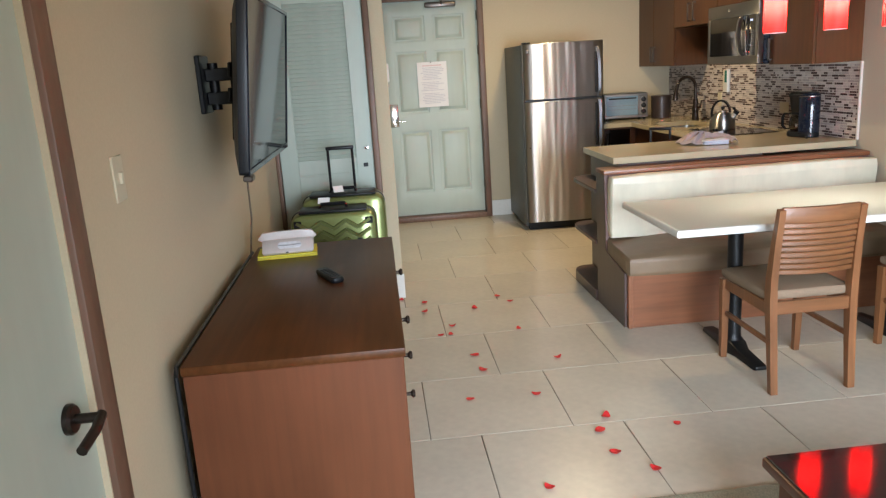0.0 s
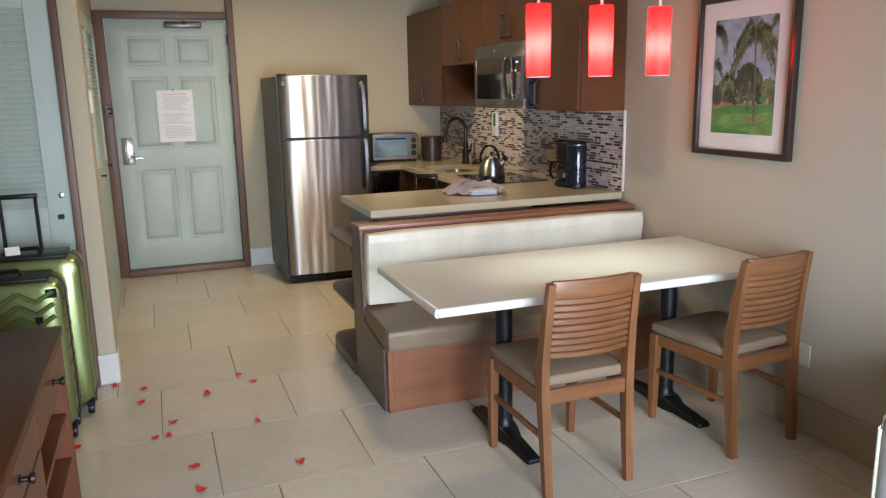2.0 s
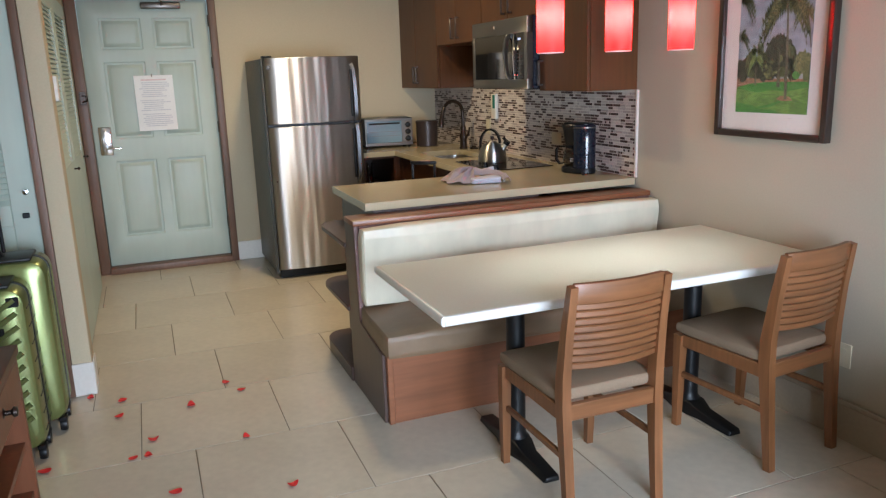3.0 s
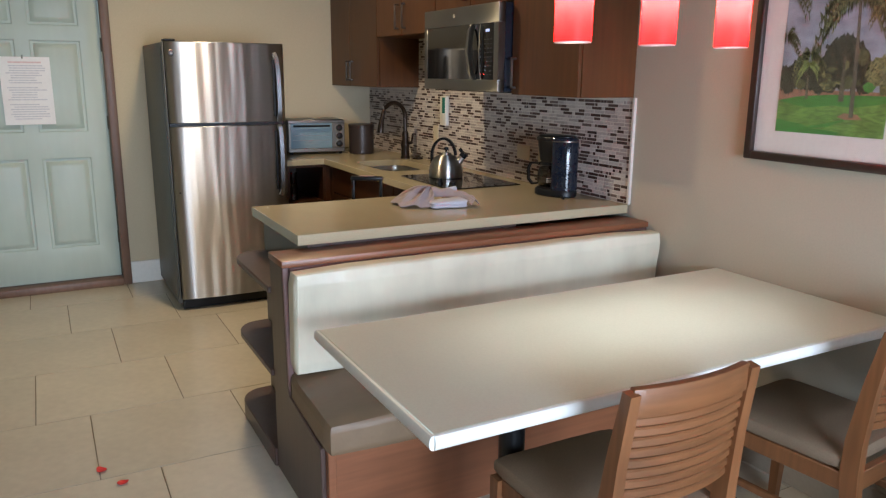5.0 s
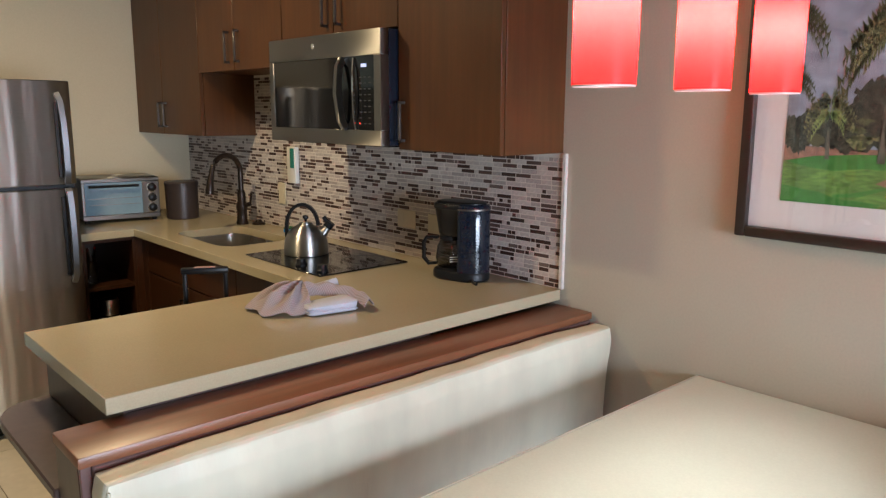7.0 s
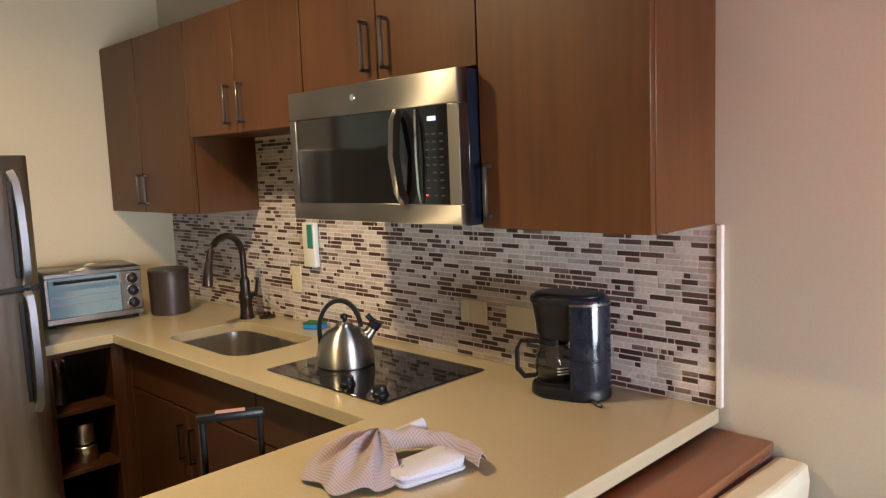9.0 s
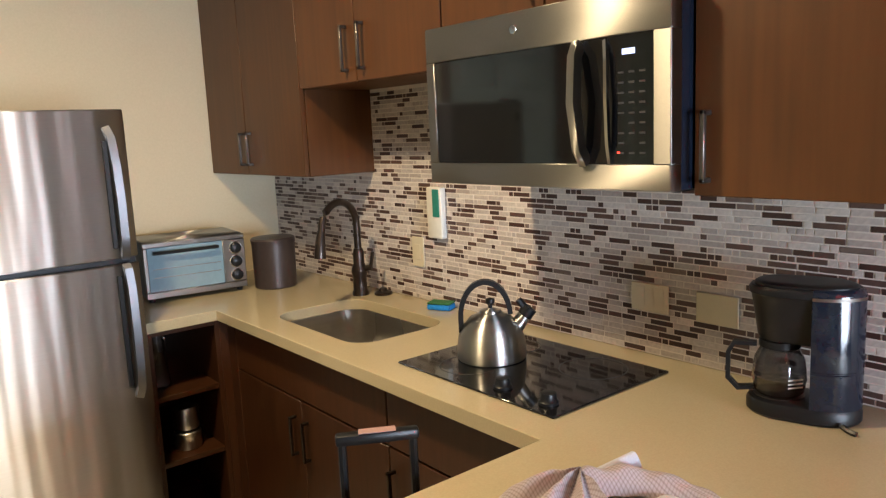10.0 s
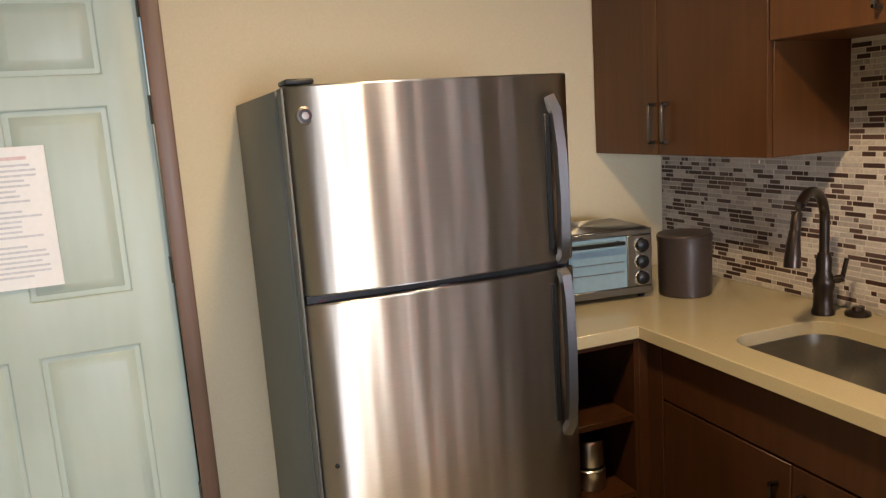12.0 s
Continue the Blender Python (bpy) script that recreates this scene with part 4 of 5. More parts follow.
def towel_band(u, v):
    """The cloth folded back over the pad, from the knot round to its far end."""
    q = u * 1.0
    spine = Vector((2.190 + 0.112 * math.sin(q * 2.05) + 0.012 * q, 4.818 - 0.02 * q - 0.192 * q ** 1.6, 0))
    side = Vector((0.52 + 0.40 * q, 0.85 - 0.45 * q, 0)).normalized()
    w = 0.076 - 0.012 * q
    p = spine + side * (v - 0.45) * w
    lift = math.sin(math.pi * (0.10 + 0.84 * v)) ** 0.7
    p.z = TZ + 0.004 + (0.064 - 0.030 * q * q) * lift + 0.005 * noise.noise(Vector((u * 8, v * 6, 5.0))) + 0.004 * math.sin(u * 24) * v
    return p


tw = thing("tea_towel", (2.18, 4.74, 0.916), "crumpled white and rose checked tea towel on the worktop", "towel")
part("pleated_end", cloth_sheet(towel_fan, 64, 22), M_TOWEL, tw)
part("folded_band", cloth_sheet(towel_band, 40, 20), M_TOWEL, tw)
part("raised_corner", cloth_sheet(lambda u, v: Vector((2.215 + 0.095 * u, 4.838 - 0.028 * u - 0.030 * v, TZ + 0.046 + 0.020 * u * (1 - v) + 0.016 * math.sin(3.1 * v) - 0.018 * (1 - u) * v)), 14, 8), M_TOWELW, tw, "pale turned-up corner")
pad = [[(x + 0.004 * math.sin(3.0 * k), y, z + 0.004 * math.sin(30 * x + k) * (z > 0.01)) for x, y in round_rect(-0.085 + g, 0.085 - g, -0.046 + g, 0.046 - g, 0.018, 5)] for k, (g, z) in enumerate(((0.004, 0.002), (0.0, 0.006), (0.001, 0.013), (0.005, 0.0145), (0.001, 0.018), (0.002, 0.027), (0.010, 0.033), (0.030, 0.037)))]
part("folded_end", moved(rings(pad), pose(2.207, 4.688, TZ, 0, 0, -10)), M_TOWELW, tw, "smooth folded pale lavender pad")

# ---- peninsula end and bench ----
pn = thing("peninsula_base", (2.0, 4.75, 0), "dark grey-brown peninsula base with rounded end shelves", "cabinet")
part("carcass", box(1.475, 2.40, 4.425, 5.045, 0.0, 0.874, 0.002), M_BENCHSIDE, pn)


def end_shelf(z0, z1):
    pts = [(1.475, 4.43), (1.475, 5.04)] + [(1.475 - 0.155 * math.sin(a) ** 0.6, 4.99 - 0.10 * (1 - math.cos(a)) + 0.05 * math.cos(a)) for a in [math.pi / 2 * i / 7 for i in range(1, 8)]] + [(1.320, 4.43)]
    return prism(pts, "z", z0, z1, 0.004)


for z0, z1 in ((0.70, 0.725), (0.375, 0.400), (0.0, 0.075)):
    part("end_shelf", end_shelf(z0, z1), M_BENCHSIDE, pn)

bn = thing("dining_bench", (2.17, 4.1, 0), "built-in dining bench with cream back and taupe seat", "bench")
part("front_panel", box(1.372, 2.985, 3.880, 3.900, 0.0, 0.335, 0.002), M_BENCH, bn)
part("edge_strip", box(1.345, 1.372, 3.872, 3.902, 0.0, 0.325, 0.003), M_BENCH, bn)
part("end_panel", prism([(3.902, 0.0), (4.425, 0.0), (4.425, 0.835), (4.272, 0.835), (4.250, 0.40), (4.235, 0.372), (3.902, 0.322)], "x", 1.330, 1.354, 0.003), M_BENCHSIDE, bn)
part("end_edge", prism([(4.262, 0.834), (4.2715, 0.834), (4.2495, 0.40), (4.238, 0.385)], "x", 1.331, 1.353, 0.002), M_EDGESHEEN, bn)
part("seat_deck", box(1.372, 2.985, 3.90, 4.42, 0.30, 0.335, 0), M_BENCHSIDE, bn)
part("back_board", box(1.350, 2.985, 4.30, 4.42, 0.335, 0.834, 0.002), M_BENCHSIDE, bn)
part("top_rail", box(1.354, 2.985, 4.255, 4.30, 0.780, 0.8345, 0.003), M_EDGESHEEN, bn)
part("cap_board", box(1.326, 2.990, 4.252, 4.424, 0.835, 0.860, 0.004, 2), M_BENCH, bn, "cherry cap board along the bench back")
seat_bm = cushion(1.335, 2.985, 3.835, 4.275, 0.322, 0.448, 0.035, 0.012)
bmesh.ops.subdivide_edges(seat_bm, edges=seat_bm.edges[:], cuts=2, use_grid_fill=True)
for f in seat_bm.faces:
    f.smooth = True
for v in seat_bm.verts:
    v.co.z += 0.085 * (v.co.y - 4.06) + (0.010 * noise.noise(Vector((v.co.x * 5, v.co.y * 6, 1.0))) - 0.016 * math.exp(-((v.co.x - 1.40) / 0.10) ** 2) * math.exp(-((v.co.y - 4.12) / 0.12) ** 2) if v.co.z > 0.40 else 0)
part("seat_cushion", seat_bm, M_SEATV, bn)
back_bm = cushion(1.343, 2.990, 4.155, 4.256, 0.452, 0.836, 0.03, 0.010)
bmesh.ops.subdivide_edges(back_bm, edges=back_bm.edges[:], cuts=6, use_grid_fill=True)
for v in back_bm.verts:
    slack = max(0.0, 1 - abs(v.co.z - 0.70) / 0.16)
    v.co.y += 0.06 * (0.84 - v.co.z) + 0.005 * noise.noise(Vector((v.co.x * 7, 0, v.co.z * 5)))
    v.co.y += 0.0065 * slack * noise.noise(Vector((v.co.x * 17 + 5 * (v.co.z - 0.7), 1.0, v.co.z * 3)))
    v.co.z += 0.004 * noise.noise(Vector((v.co.x * 5, 3.0, 0.0)))
for f in back_bm.faces:
    f.smooth = True
bk = part("back_cushion", back_bm, M_VINYL, bn)
part("piping", tube([(1.354, 4.165 + 0.06 * (0.84 - z), z) for z in (0.475, 0.56, 0.65, 0.74, 0.812)], 0.0035, 6), M_VINYL, bk, "cream piped seam")

# table on two iron pedestals
tb = thing("dining_table", (2.15, 3.475, 0), "pale laminate dining table on black iron pedestals", "table")
part("tabletop", box(1.318, 2.994, 3.100, 3.852, 0.705, 0.741, 0.003, 1), M_LAMINATE, tb)
nose = [(0.0, 0.7055), (0.0, 0.7408), (0.006, 0.7395), (0.0105, 0.734), (0.012, 0.723), (0.0105, 0.712), (0.006, 0.707)]
part("edge_band", prism([(3.0995 - d, z) for d, z in nose], "x", 1.3175, 2.994), M_LAMEDGE, tb, "white rounded edge band")
part("edge_band", prism([(3.8525 + d, z) for d, z in nose], "x", 1.3175, 2.994), M_LAMEDGE, tb, "white rounded edge band")
part("edge_band", prism([(1.3175 - d, z) for d, z in nose], "y", 3.0955, 3.8565), M_LAMEDGE, tb, "white rounded edge band")
for x in (1.755, 2.625):
    part("column", lathe([(0.055, 0.055), (0.040, 0.075), (0.038, 0.10), (0.038, 0.66), (0.06, 0.672)], (x, 3.45, 0), 20), M_IRON, tb)
    foot = rings([[(x - w, y, 0.002), (x + w, y, 0.002), (x + w * 0.8, y, h), (x - w * 0.8, y, h)] for y, w, h in ((3.155, 0.030, 0.020), (3.165, 0.036, 0.026), (3.34, 0.040, 0.040), (3.40, 0.055, 0.062), (3.50, 0.055, 0.062), (3.56, 0.040, 0.040), (3.735, 0.036, 0.026), (3.745, 0.030, 0.020))])
    part("foot", bevelled(foot, 0.005, 2), M_IRON, tb)
    part("top_plate", joined(box(x - 0.06, x + 0.06, 3.22, 3.68, 0.672, 0.7045, 0.003)), M_IRON, tb)

# chair


def dining_chair():
    c = thing("dining_chair", (0, 0, 0), "cherry wood dining chair with slatted back and tan seat", "chair", "chairs at the dining table")
    for s in (-1, 1):
        part("rear_leg", sweep([(s * 0.180, -0.236, 0.0), (s * 0.182, -0.215, 0.22), (s * 0.185, -0.198, 0.42), (s * 0.186, -0.200, 0.52), (s * 0.183, -0.218, 0.68), (s * 0.180, -0.246, 0.845)], [rect(a, b) for a, b in ((0.032, 0.030), (0.034, 0.038), (0.034, 0.050), (0.032, 0.048), (0.030, 0.038), (0.028, 0.028))], (0, 1, 0)), M_CHAIR, c)
        part("front_leg", sweep([(s * 0.192, 0.232, 0.0), (s * 0.194, 0.228, 0.25), (s * 0.194, 0.225, 0.415)], [rect(a, a) for a in (0.028, 0.036, 0.040)], (0, 1, 0)), M_CHAIR, c)
        part("side_rail", box(s * 0.190 - 0.010, s * 0.190 + 0.010, -0.18, 0.21, 0.365, 0.420, 0.003), M_CHAIR, c)
        part("stretcher", box(s * 0.188 - 0.009, s * 0.188 + 0.009, -0.195, 0.215, 0.225, 0.250, 0.004), M_CHAIR, c)
    part("front_rail", box(-0.175, 0.175, 0.215, 0.235, 0.365, 0.420, 0.003), M_CHAIRX, c)
    part("rear_rail", box(-0.170, 0.170, -0.215, -0.192, 0.365, 0.425, 0.003), M_CHAIRX, c)

    def bow(z, y, h, t, depth):
        return sweep([(0.172 * (2 * i / 10 - 1), y - depth * (1 - (2 * i / 10 - 1) ** 2), z) for i in range(11)], rect(t, h), (0, 0, 1))
    part("top_rail", bevelled(bow(0.818, -0.237, 0.068, 0.022, 0.022), 0.004, 2), M_CHAIRX, c)
    for i in range(9):
        z = 0.560 + 0.0266 * i
        part("slat", bevelled(bow(z, -0.200 - 0.13 * (z - 0.54), 0.0225, 0.016, 0.030), 0.004), M_CHAIRX, c)
    cu = cushion(-0.208, 0.208, -0.185, 0.248, 0.418, 0.472, 0.024, 0.008)
    for v in cu.verts:
        v.co.x *= 1 + 0.10 * (v.co.y - 0.03)
    part("seat", cu, M_SEATF, c, "tan padded seat")
    return c


ch = dining_chair()
ch.matrix_basis = pose(1.857, 3.140, 0, 0, 0, 0)
copy_thing(ch, pose(2.694, 3.138, 0, 0, 0, 6.0))

# pendants


def pendant(x):
    p = thing("pendant_lamp", (x, 3.478, ZC), "lit red glass barrel pendant lamp over the table", "pendant lamp", "pendants over the table")
    z0, z1 = 1.578, 1.868
    prof = [(0.0500 + 0.0008 * math.sin(math.pi * i / 12), z0 + (z1 - z0) * i / 12) for i in range(13)]
    part("shade", lathe(prof + [(0.02, z1 + 0.003)], (x, 3.478, 0), 32, (False, True)), M_SHADE, p, "red glass shade")
    part("rim", lathe([(0.0475, z0), (0.0494, z0 - 0.003), (0.0494, z0 + 0.003)], (x, 3.478, 0), 32, (False, False)), M_WHITE, p)
    part("bulb", lathe([(0.0, 1.680), (0.008, 1.683), (0.011, 1.697), (0.011, 1.717), (0.008, 1.730), (0.006, 1.735), (0.006, 1.83)], (x, 3.478, 0), 16), M_BULB, p, "lit bulb")
    part("socket", lathe([(0.015, 1.83), (0.015, 1.866)], (x, 3.478, 0), 14), M_PEWTER, p)
    part("cord", tube([(x, 3.478, 1.87), (x, 3.478, ZC - 0.02)], 0.006, 8), M_WHITE, p)
    part("canopy", lathe([(0.06, ZC - 0.025), (0.06, ZC - 0.001)], (x, 3.478, 0), 24), M_POLISH, p)
    point_lamp("pendant_bulb", (x, 3.478, 1.705), 31.0, (1.0, 0.94, 0.86), 0.026)
    return p


for x in (1.929, 2.232, 2.530):
    pendant(x)

# picture
pc = thing("framed_picture", (2.985, 3.443, 1.19), "framed palm garden print in a pale mat on the dining wall", "picture")
y0, y1, z0, z1 = 3.130, 3.757, 1.194, 1.942
for nm, b in (("frame_side", box(2.962, 2.998, y0, y0 + 0.030, z0, z1, 0.005, 2)), ("frame_side", box(2.962, 2.998, y1 - 0.030, y1, z0, z1, 0.005, 2)), ("frame_rail", box(2.962, 2.998, y0 + 0.030, y1 - 0.030, z0, z0 + 0.030, 0.005, 2)), ("frame_rail", box(2.962, 2.998, y0 + 0.030, y1 - 0.030, z1 - 0.030, z1, 0.005, 2))):
    part(nm, b, M_FRAME, pc)
part("mat_board", box(2.984, 2.996, y0 + 0.028, y1 - 0.028, z0 + 0.028, z1 - 0.028, 0), M_MAT, pc, "pale rose mat board")
M_SKYP = surface("print_sky", (0.23, 0.235, 0.275), 0.5, vary=0.18, grain=(14, 14, 30), broad=12, bump=0, broad_vary=0.25)
M_LAWN = surface("print_lawn", (0.115, 0.20, 0.04), 0.5, vary=0.35, grain=(60, 40, 160), broad=16, bump=0, broad_vary=0.35)
M_LAWND = surface("print_shade_and_bush", (0.05, 0.18, 0.03), 0.5, vary=0.2, bump=0)
M_DARKT = surface("print_dark_trees", (0.034, 0.032, 0.020), 0.5, vary=0.95, grain=(150,) * 3, broad=30, bump=0)
M_FROND = surface("print_fronds", (0.075, 0.075, 0.03), 0.5, vary=0.4, grain=(120,) * 3, bump=0)
M_LITF = surface("print_lit_fronds", (0.22, 0.28, 0.08), 0.5, vary=0.3, grain=(120,) * 3, bump=0)
M_TRUNKP = surface("print_trunk", (0.10, 0.08, 0.055), 0.5, vary=0.3, bump=0)
M_EARTH = surface("print_earth", (0.26, 0.12, 0.08), 0.5, vary=0.3, grain=(60,) * 3, bump=0)
PY0, PY1, PZ0, PZ1 = 3.243, 3.642, 1.302, 1.832


def flat(name, pts, x, material):
    """A flat printed shape; u from far edge to near edge, v upwards."""
    bm = bmesh.new()
    vs = [bm.verts.new((x, PY1 - (PY1 - PY0) * min(1, max(0, u)), PZ0 + (PZ1 - PZ0) * min(1, max(0, v)))) for u, v in pts]
    bm.faces.new(vs)
    bmesh.ops.triangulate(bm, faces=bm.faces[:])
    part(name, bm, material, prt)


prt = part("print", box(2.9825, 2.9836, PY0, PY1, PZ0, PZ1, 0), M_SKYP, pc, "palm garden print")
ORIGIN[prt.name] = ORIGIN[pc.name]
random.seed(11)


def blob(name, cu, cv, ru, rv, x, material, n=56, rough=0.17):
    flat(name, [(cu + ru * math.cos(t) * random.uniform(1 - rough, 1 + rough), cv + rv * math.sin(t) * random.uniform(1 - rough, 1 + rough)) for t in [2 * math.pi * i / n for i in range(n)]], x, material)


def print_palm(cu, cv, size, n, x, material):
    """A palm crown: arching fronds, each a comb of hanging leaflets."""
    bm = bmesh.new()

    def tri(pts):
        bm.faces.new([bm.verts.new((x, PY1 - (PY1 - PY0) * min(1, max(0, u)), PZ0 + (PZ1 - PZ0) * min(1, max(0, v)))) for u, v in pts])
    for i in range(n):
        a = math.radians(-25 + 230 * i / (n - 1)) + random.uniform(-0.12, 0.12)
        ln = size * random.uniform(0.8, 1.1)

        def spine(q):
            return cu + ln * math.cos(a) * q, cv + ln * 0.75 * (math.sin(a) * q - 0.75 * q * q * (0.35 + abs(math.cos(a))))
        for k in range(20):
            q = 0.06 + 0.94 * k / 19
            u, v = spine(q)
            u2, v2 = spine(q + 0.06)
            hang = ln * random.uniform(0.20, 0.38) * (1.15 - 0.6 * q)
            lean = random.uniform(0.0, 0.35) * math.cos(a)
            tri([(u, v), (u2, v2), (u + hang * lean + 0.004, v - hang)])
            if k % 2 == 0:
                tri([(u, v), (u2, v2), (u + hang * 0.6 * math.cos(a), v + hang * 0.45)])
    part("palm_crown", bm, material, prt)


M_OLIVE = surface("print_olive_leaves", (0.12, 0.115, 0.045), 0.5, vary=0.9, grain=(160,) * 3, broad=25, bump=0, broad_vary=0.3)
flat("earth", [(0, 0.19), (1, 0.20), (1, 0.27), (0.5, 0.275), (0, 0.285)], 2.9821, M_EARTH)
flat("lawn", [(0, 0), (1, 0), (1, 0.215), (0.6, 0.205), (0.2, 0.215), (0, 0.20)], 2.9820, M_LAWN)
# shadows on the lawn, drawn as part of the print
flat("lawn_shadow", [(0, 0), (0.60, 0), (0.62, 0.02), (0.50, 0.028), (0.36, 0.032), (0.24, 0.06), (0.12, 0.07), (0, 0.085)], 2.9819, M_LAWND)
flat("lawn_shadow", [(0.34, 0.034), (0.50, 0.050), (0.66, 0.095), (0.63, 0.100), (0.46, 0.066), (0.33, 0.050)], 2.9819, M_LAWND)
flat("lawn_shadow", [(0.0, 0.205), (0.16, 0.18), (0.32, 0.165), (0.52, 0.185), (0.72, 0.175), (1, 0.21), (1, 0.25), (0.5, 0.25), (0.2, 0.235)], 2.9819, M_LAWND)
flat("earth", [(0.58, 0.115), (0.66, 0.10), (0.80, 0.105), (0.76, 0.135), (0.64, 0.14)], 2.98185, M_EARTH)
for k in range(8):
    blob("bush", 0.04 + 0.05 * k, 0.34 + random.uniform(-0.02, 0.05), 0.07, random.uniform(0.06, 0.09), 2.9818 - 0.00002 * k, M_DARKT)
for cu, cv, ru, rv in ((0.55, 0.44, 0.17, 0.15), (0.48, 0.38, 0.13, 0.11), (0.68, 0.42, 0.13, 0.15), (0.60, 0.52, 0.11, 0.10), (0.78, 0.36, 0.10, 0.10)):
    blob("tree_mass", cu, cv, ru, rv, 2.98160 - 0.0001 * ru, M_DARKT)
for cu, cv, ru, rv, m in ((0.90, 0.39, 0.10, 0.10, M_OLIVE), (0.97, 0.33, 0.07, 0.09, M_FROND), (0.46, 0.31, 0.07, 0.035, M_OLIVE), (0.83, 0.30, 0.05, 0.03, M_LAWND), (0.20, 0.31, 0.05, 0.03, M_FROND), (0.64, 0.33, 0.05, 0.04, M_FROND), (0.74, 0.48, 0.06, 0.05, M_FROND)):
    blob("bush", cu, cv, ru, rv, 2.98145 - 0.0001 * ru, m, 24, 0.25)
for k in range(10):
    blob("leaf_light", random.uniform(0.35, 1.0), random.uniform(0.29, 0.50), random.uniform(0.02, 0.05), random.uniform(0.010, 0.022), 2.98135, random.choice((M_OLIVE, M_FROND, M_FROND)), 23, 0.5)
flat("trunk", [(0.685, 0.115), (0.725, 0.115), (0.715, 0.35), (0.695, 0.62), (0.675, 0.86), (0.650, 0.86), (0.668, 0.62), (0.682, 0.35)], 2.9812, M_TRUNKP)
flat("trunk", [(0.575, 0.21), (0.625, 0.21), (0.605, 0.34), (0.600, 0.48), (0.585, 0.48), (0.588, 0.34)], 2.9812, M_TRUNKP)
flat("trunk", [(0.262, 0.22), (0.292, 0.22), (0.280, 0.36), (0.266, 0.36)], 2.9812, M_TRUNKP)
flat("trunk", [(0.985, 0.50), (0.998, 0.50), (0.965, 0.66), (0.915, 0.76), (0.905, 0.75), (0.95, 0.65)], 2.9812, M_TRUNKP)
print_palm(0.275, 0.50, 0.15, 13, 2.98110, M_OLIVE)
print_palm(0.275, 0.44, 0.11, 10, 2.98108, M_LITF)
print_palm(0.02, 0.62, 0.17, 11, 2.98106, M_FROND)
print_palm(0.00, 0.93, 0.22, 13, 2.98104, M_FROND)
print_palm(0.90, 0.78, 0.15, 11, 2.98102, M_OLIVE)
print_palm(0.66, 0.87, 0.33, 21, 2.98100, M_FROND)
print_palm(0.665, 0.87, 0.26, 9, 2.98097, M_OLIVE)
print_palm(1.0, 0.97, 0.14, 9, 2.98094, M_FROND)
part("picture_glass", box(2.979, 2.9805, y0 + 0.030, y1 - 0.030, z0 + 0.030, z1 - 0.030, 0), M_GLASS, pc)
[c for c in pc.children if c.name.startswith("picture_glass")][0].visible_shadow = False

# ---- sitting side: dresser, television, luggage ----
dr = thing("dresser", (-0.29, 2.7, 0), "dark brown wooden dresser with open cubbies and knobs", "dresser")
DX0, DX1, DY0, DY1, DZ = -0.598, 0.030, 1.960, 3.448, 0.745
part("top", box(DX0, DX1 + 0.008, DY0 - 0.004, DY1 + 0.004, DZ - 0.028, DZ, 0.004, 2), M_DRESSER, dr)
part("end_panel", box(DX0 + 0.004, DX1, DY0, DY0 + 0.022, 0.0, DZ - 0.0285, 0.002), M_DRESSIDE, dr)
part("end_panel", box(DX0 + 0.004, DX1, DY1 - 0.022, DY1, 0.0, DZ - 0.0285, 0.002), M_DRESSIDE, dr)
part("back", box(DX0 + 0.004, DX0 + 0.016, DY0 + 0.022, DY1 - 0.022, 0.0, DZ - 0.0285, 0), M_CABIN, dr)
part("bottom_shelf", box(DX0 + 0.016, DX1 - 0.004, DY0 + 0.022, DY1 - 0.022, 0.05, 0.075, 0.001), M_DRESSER, dr)
part("plinth", box(DX1 - 0.03, DX1 - 0.012, DY0 + 0.022, DY1 - 0.022, 0.0, 0.05, 0), M_DRESSIDE, dr)


def dresser_drawer(a, b, z0, z1, ky):
    f = part("drawer_front", box(DX1 - 0.016, DX1 + 0.004, a + 0.006, b - 0.006, z0, z1, 0.003), M_DRESSIDE, dr)
    part("knob", moved(lathe([(0.016, 0), (0.007, 0.004), (0.007, 0.018), (0.016, 0.026), (0.013, 0.034), (0.0, 0.036)], (0, 0, 0), 14), Matrix.Translation((DX1 + 0.004, ky, (z0 + z1) / 2)) @ pose(0, 0, 0, 0, 90, 0)), M_BRONZE, f, "dark bronze knob")


C0, C1, C2, C3 = DY0 + 0.022, 2.140, 2.800, DY1 - 0.022
for y in (C1, C2):
    part("divider", box(DX0 + 0.016, DX1 - 0.002, y - 0.011, y + 0.011, 0.075, DZ - 0.0285, 0.001), M_DRESSIDE, dr)
part("front_panel", box(DX1 - 0.016, DX1 + 0.002, C0 + 0.002, C1 - 0.012, 0.075, DZ - 0.030, 0.002), M_DRESSIDE, dr)
for z0, z1 in ((0.600, 0.708), (0.450, 0.588), (0.300, 0.438)):
    dresser_drawer(C1 + 0.011, C2 - 0.011, z0, z1, 2.470)
dresser_drawer(C2 + 0.011, C3, 0.600, 0.708, 3.125)
part("rail", box(DX1 - 0.02, DX1, C2 + 0.011, C3, 0.578, 0.597, 0.001), M_DRESSIDE, dr)
part("rail", box(DX1 - 0.02, DX1, C1 + 0.011, C2 - 0.011, 0.278, 0.297, 0.001), M_DRESSIDE, dr)
for z in (0.24, 0.41):
    part("shelf", box(DX0 + 0.016, DX1 - 0.012, C2 + 0.011, C3, z, z + 0.02, 0.001), M_DRESSIDE, dr)

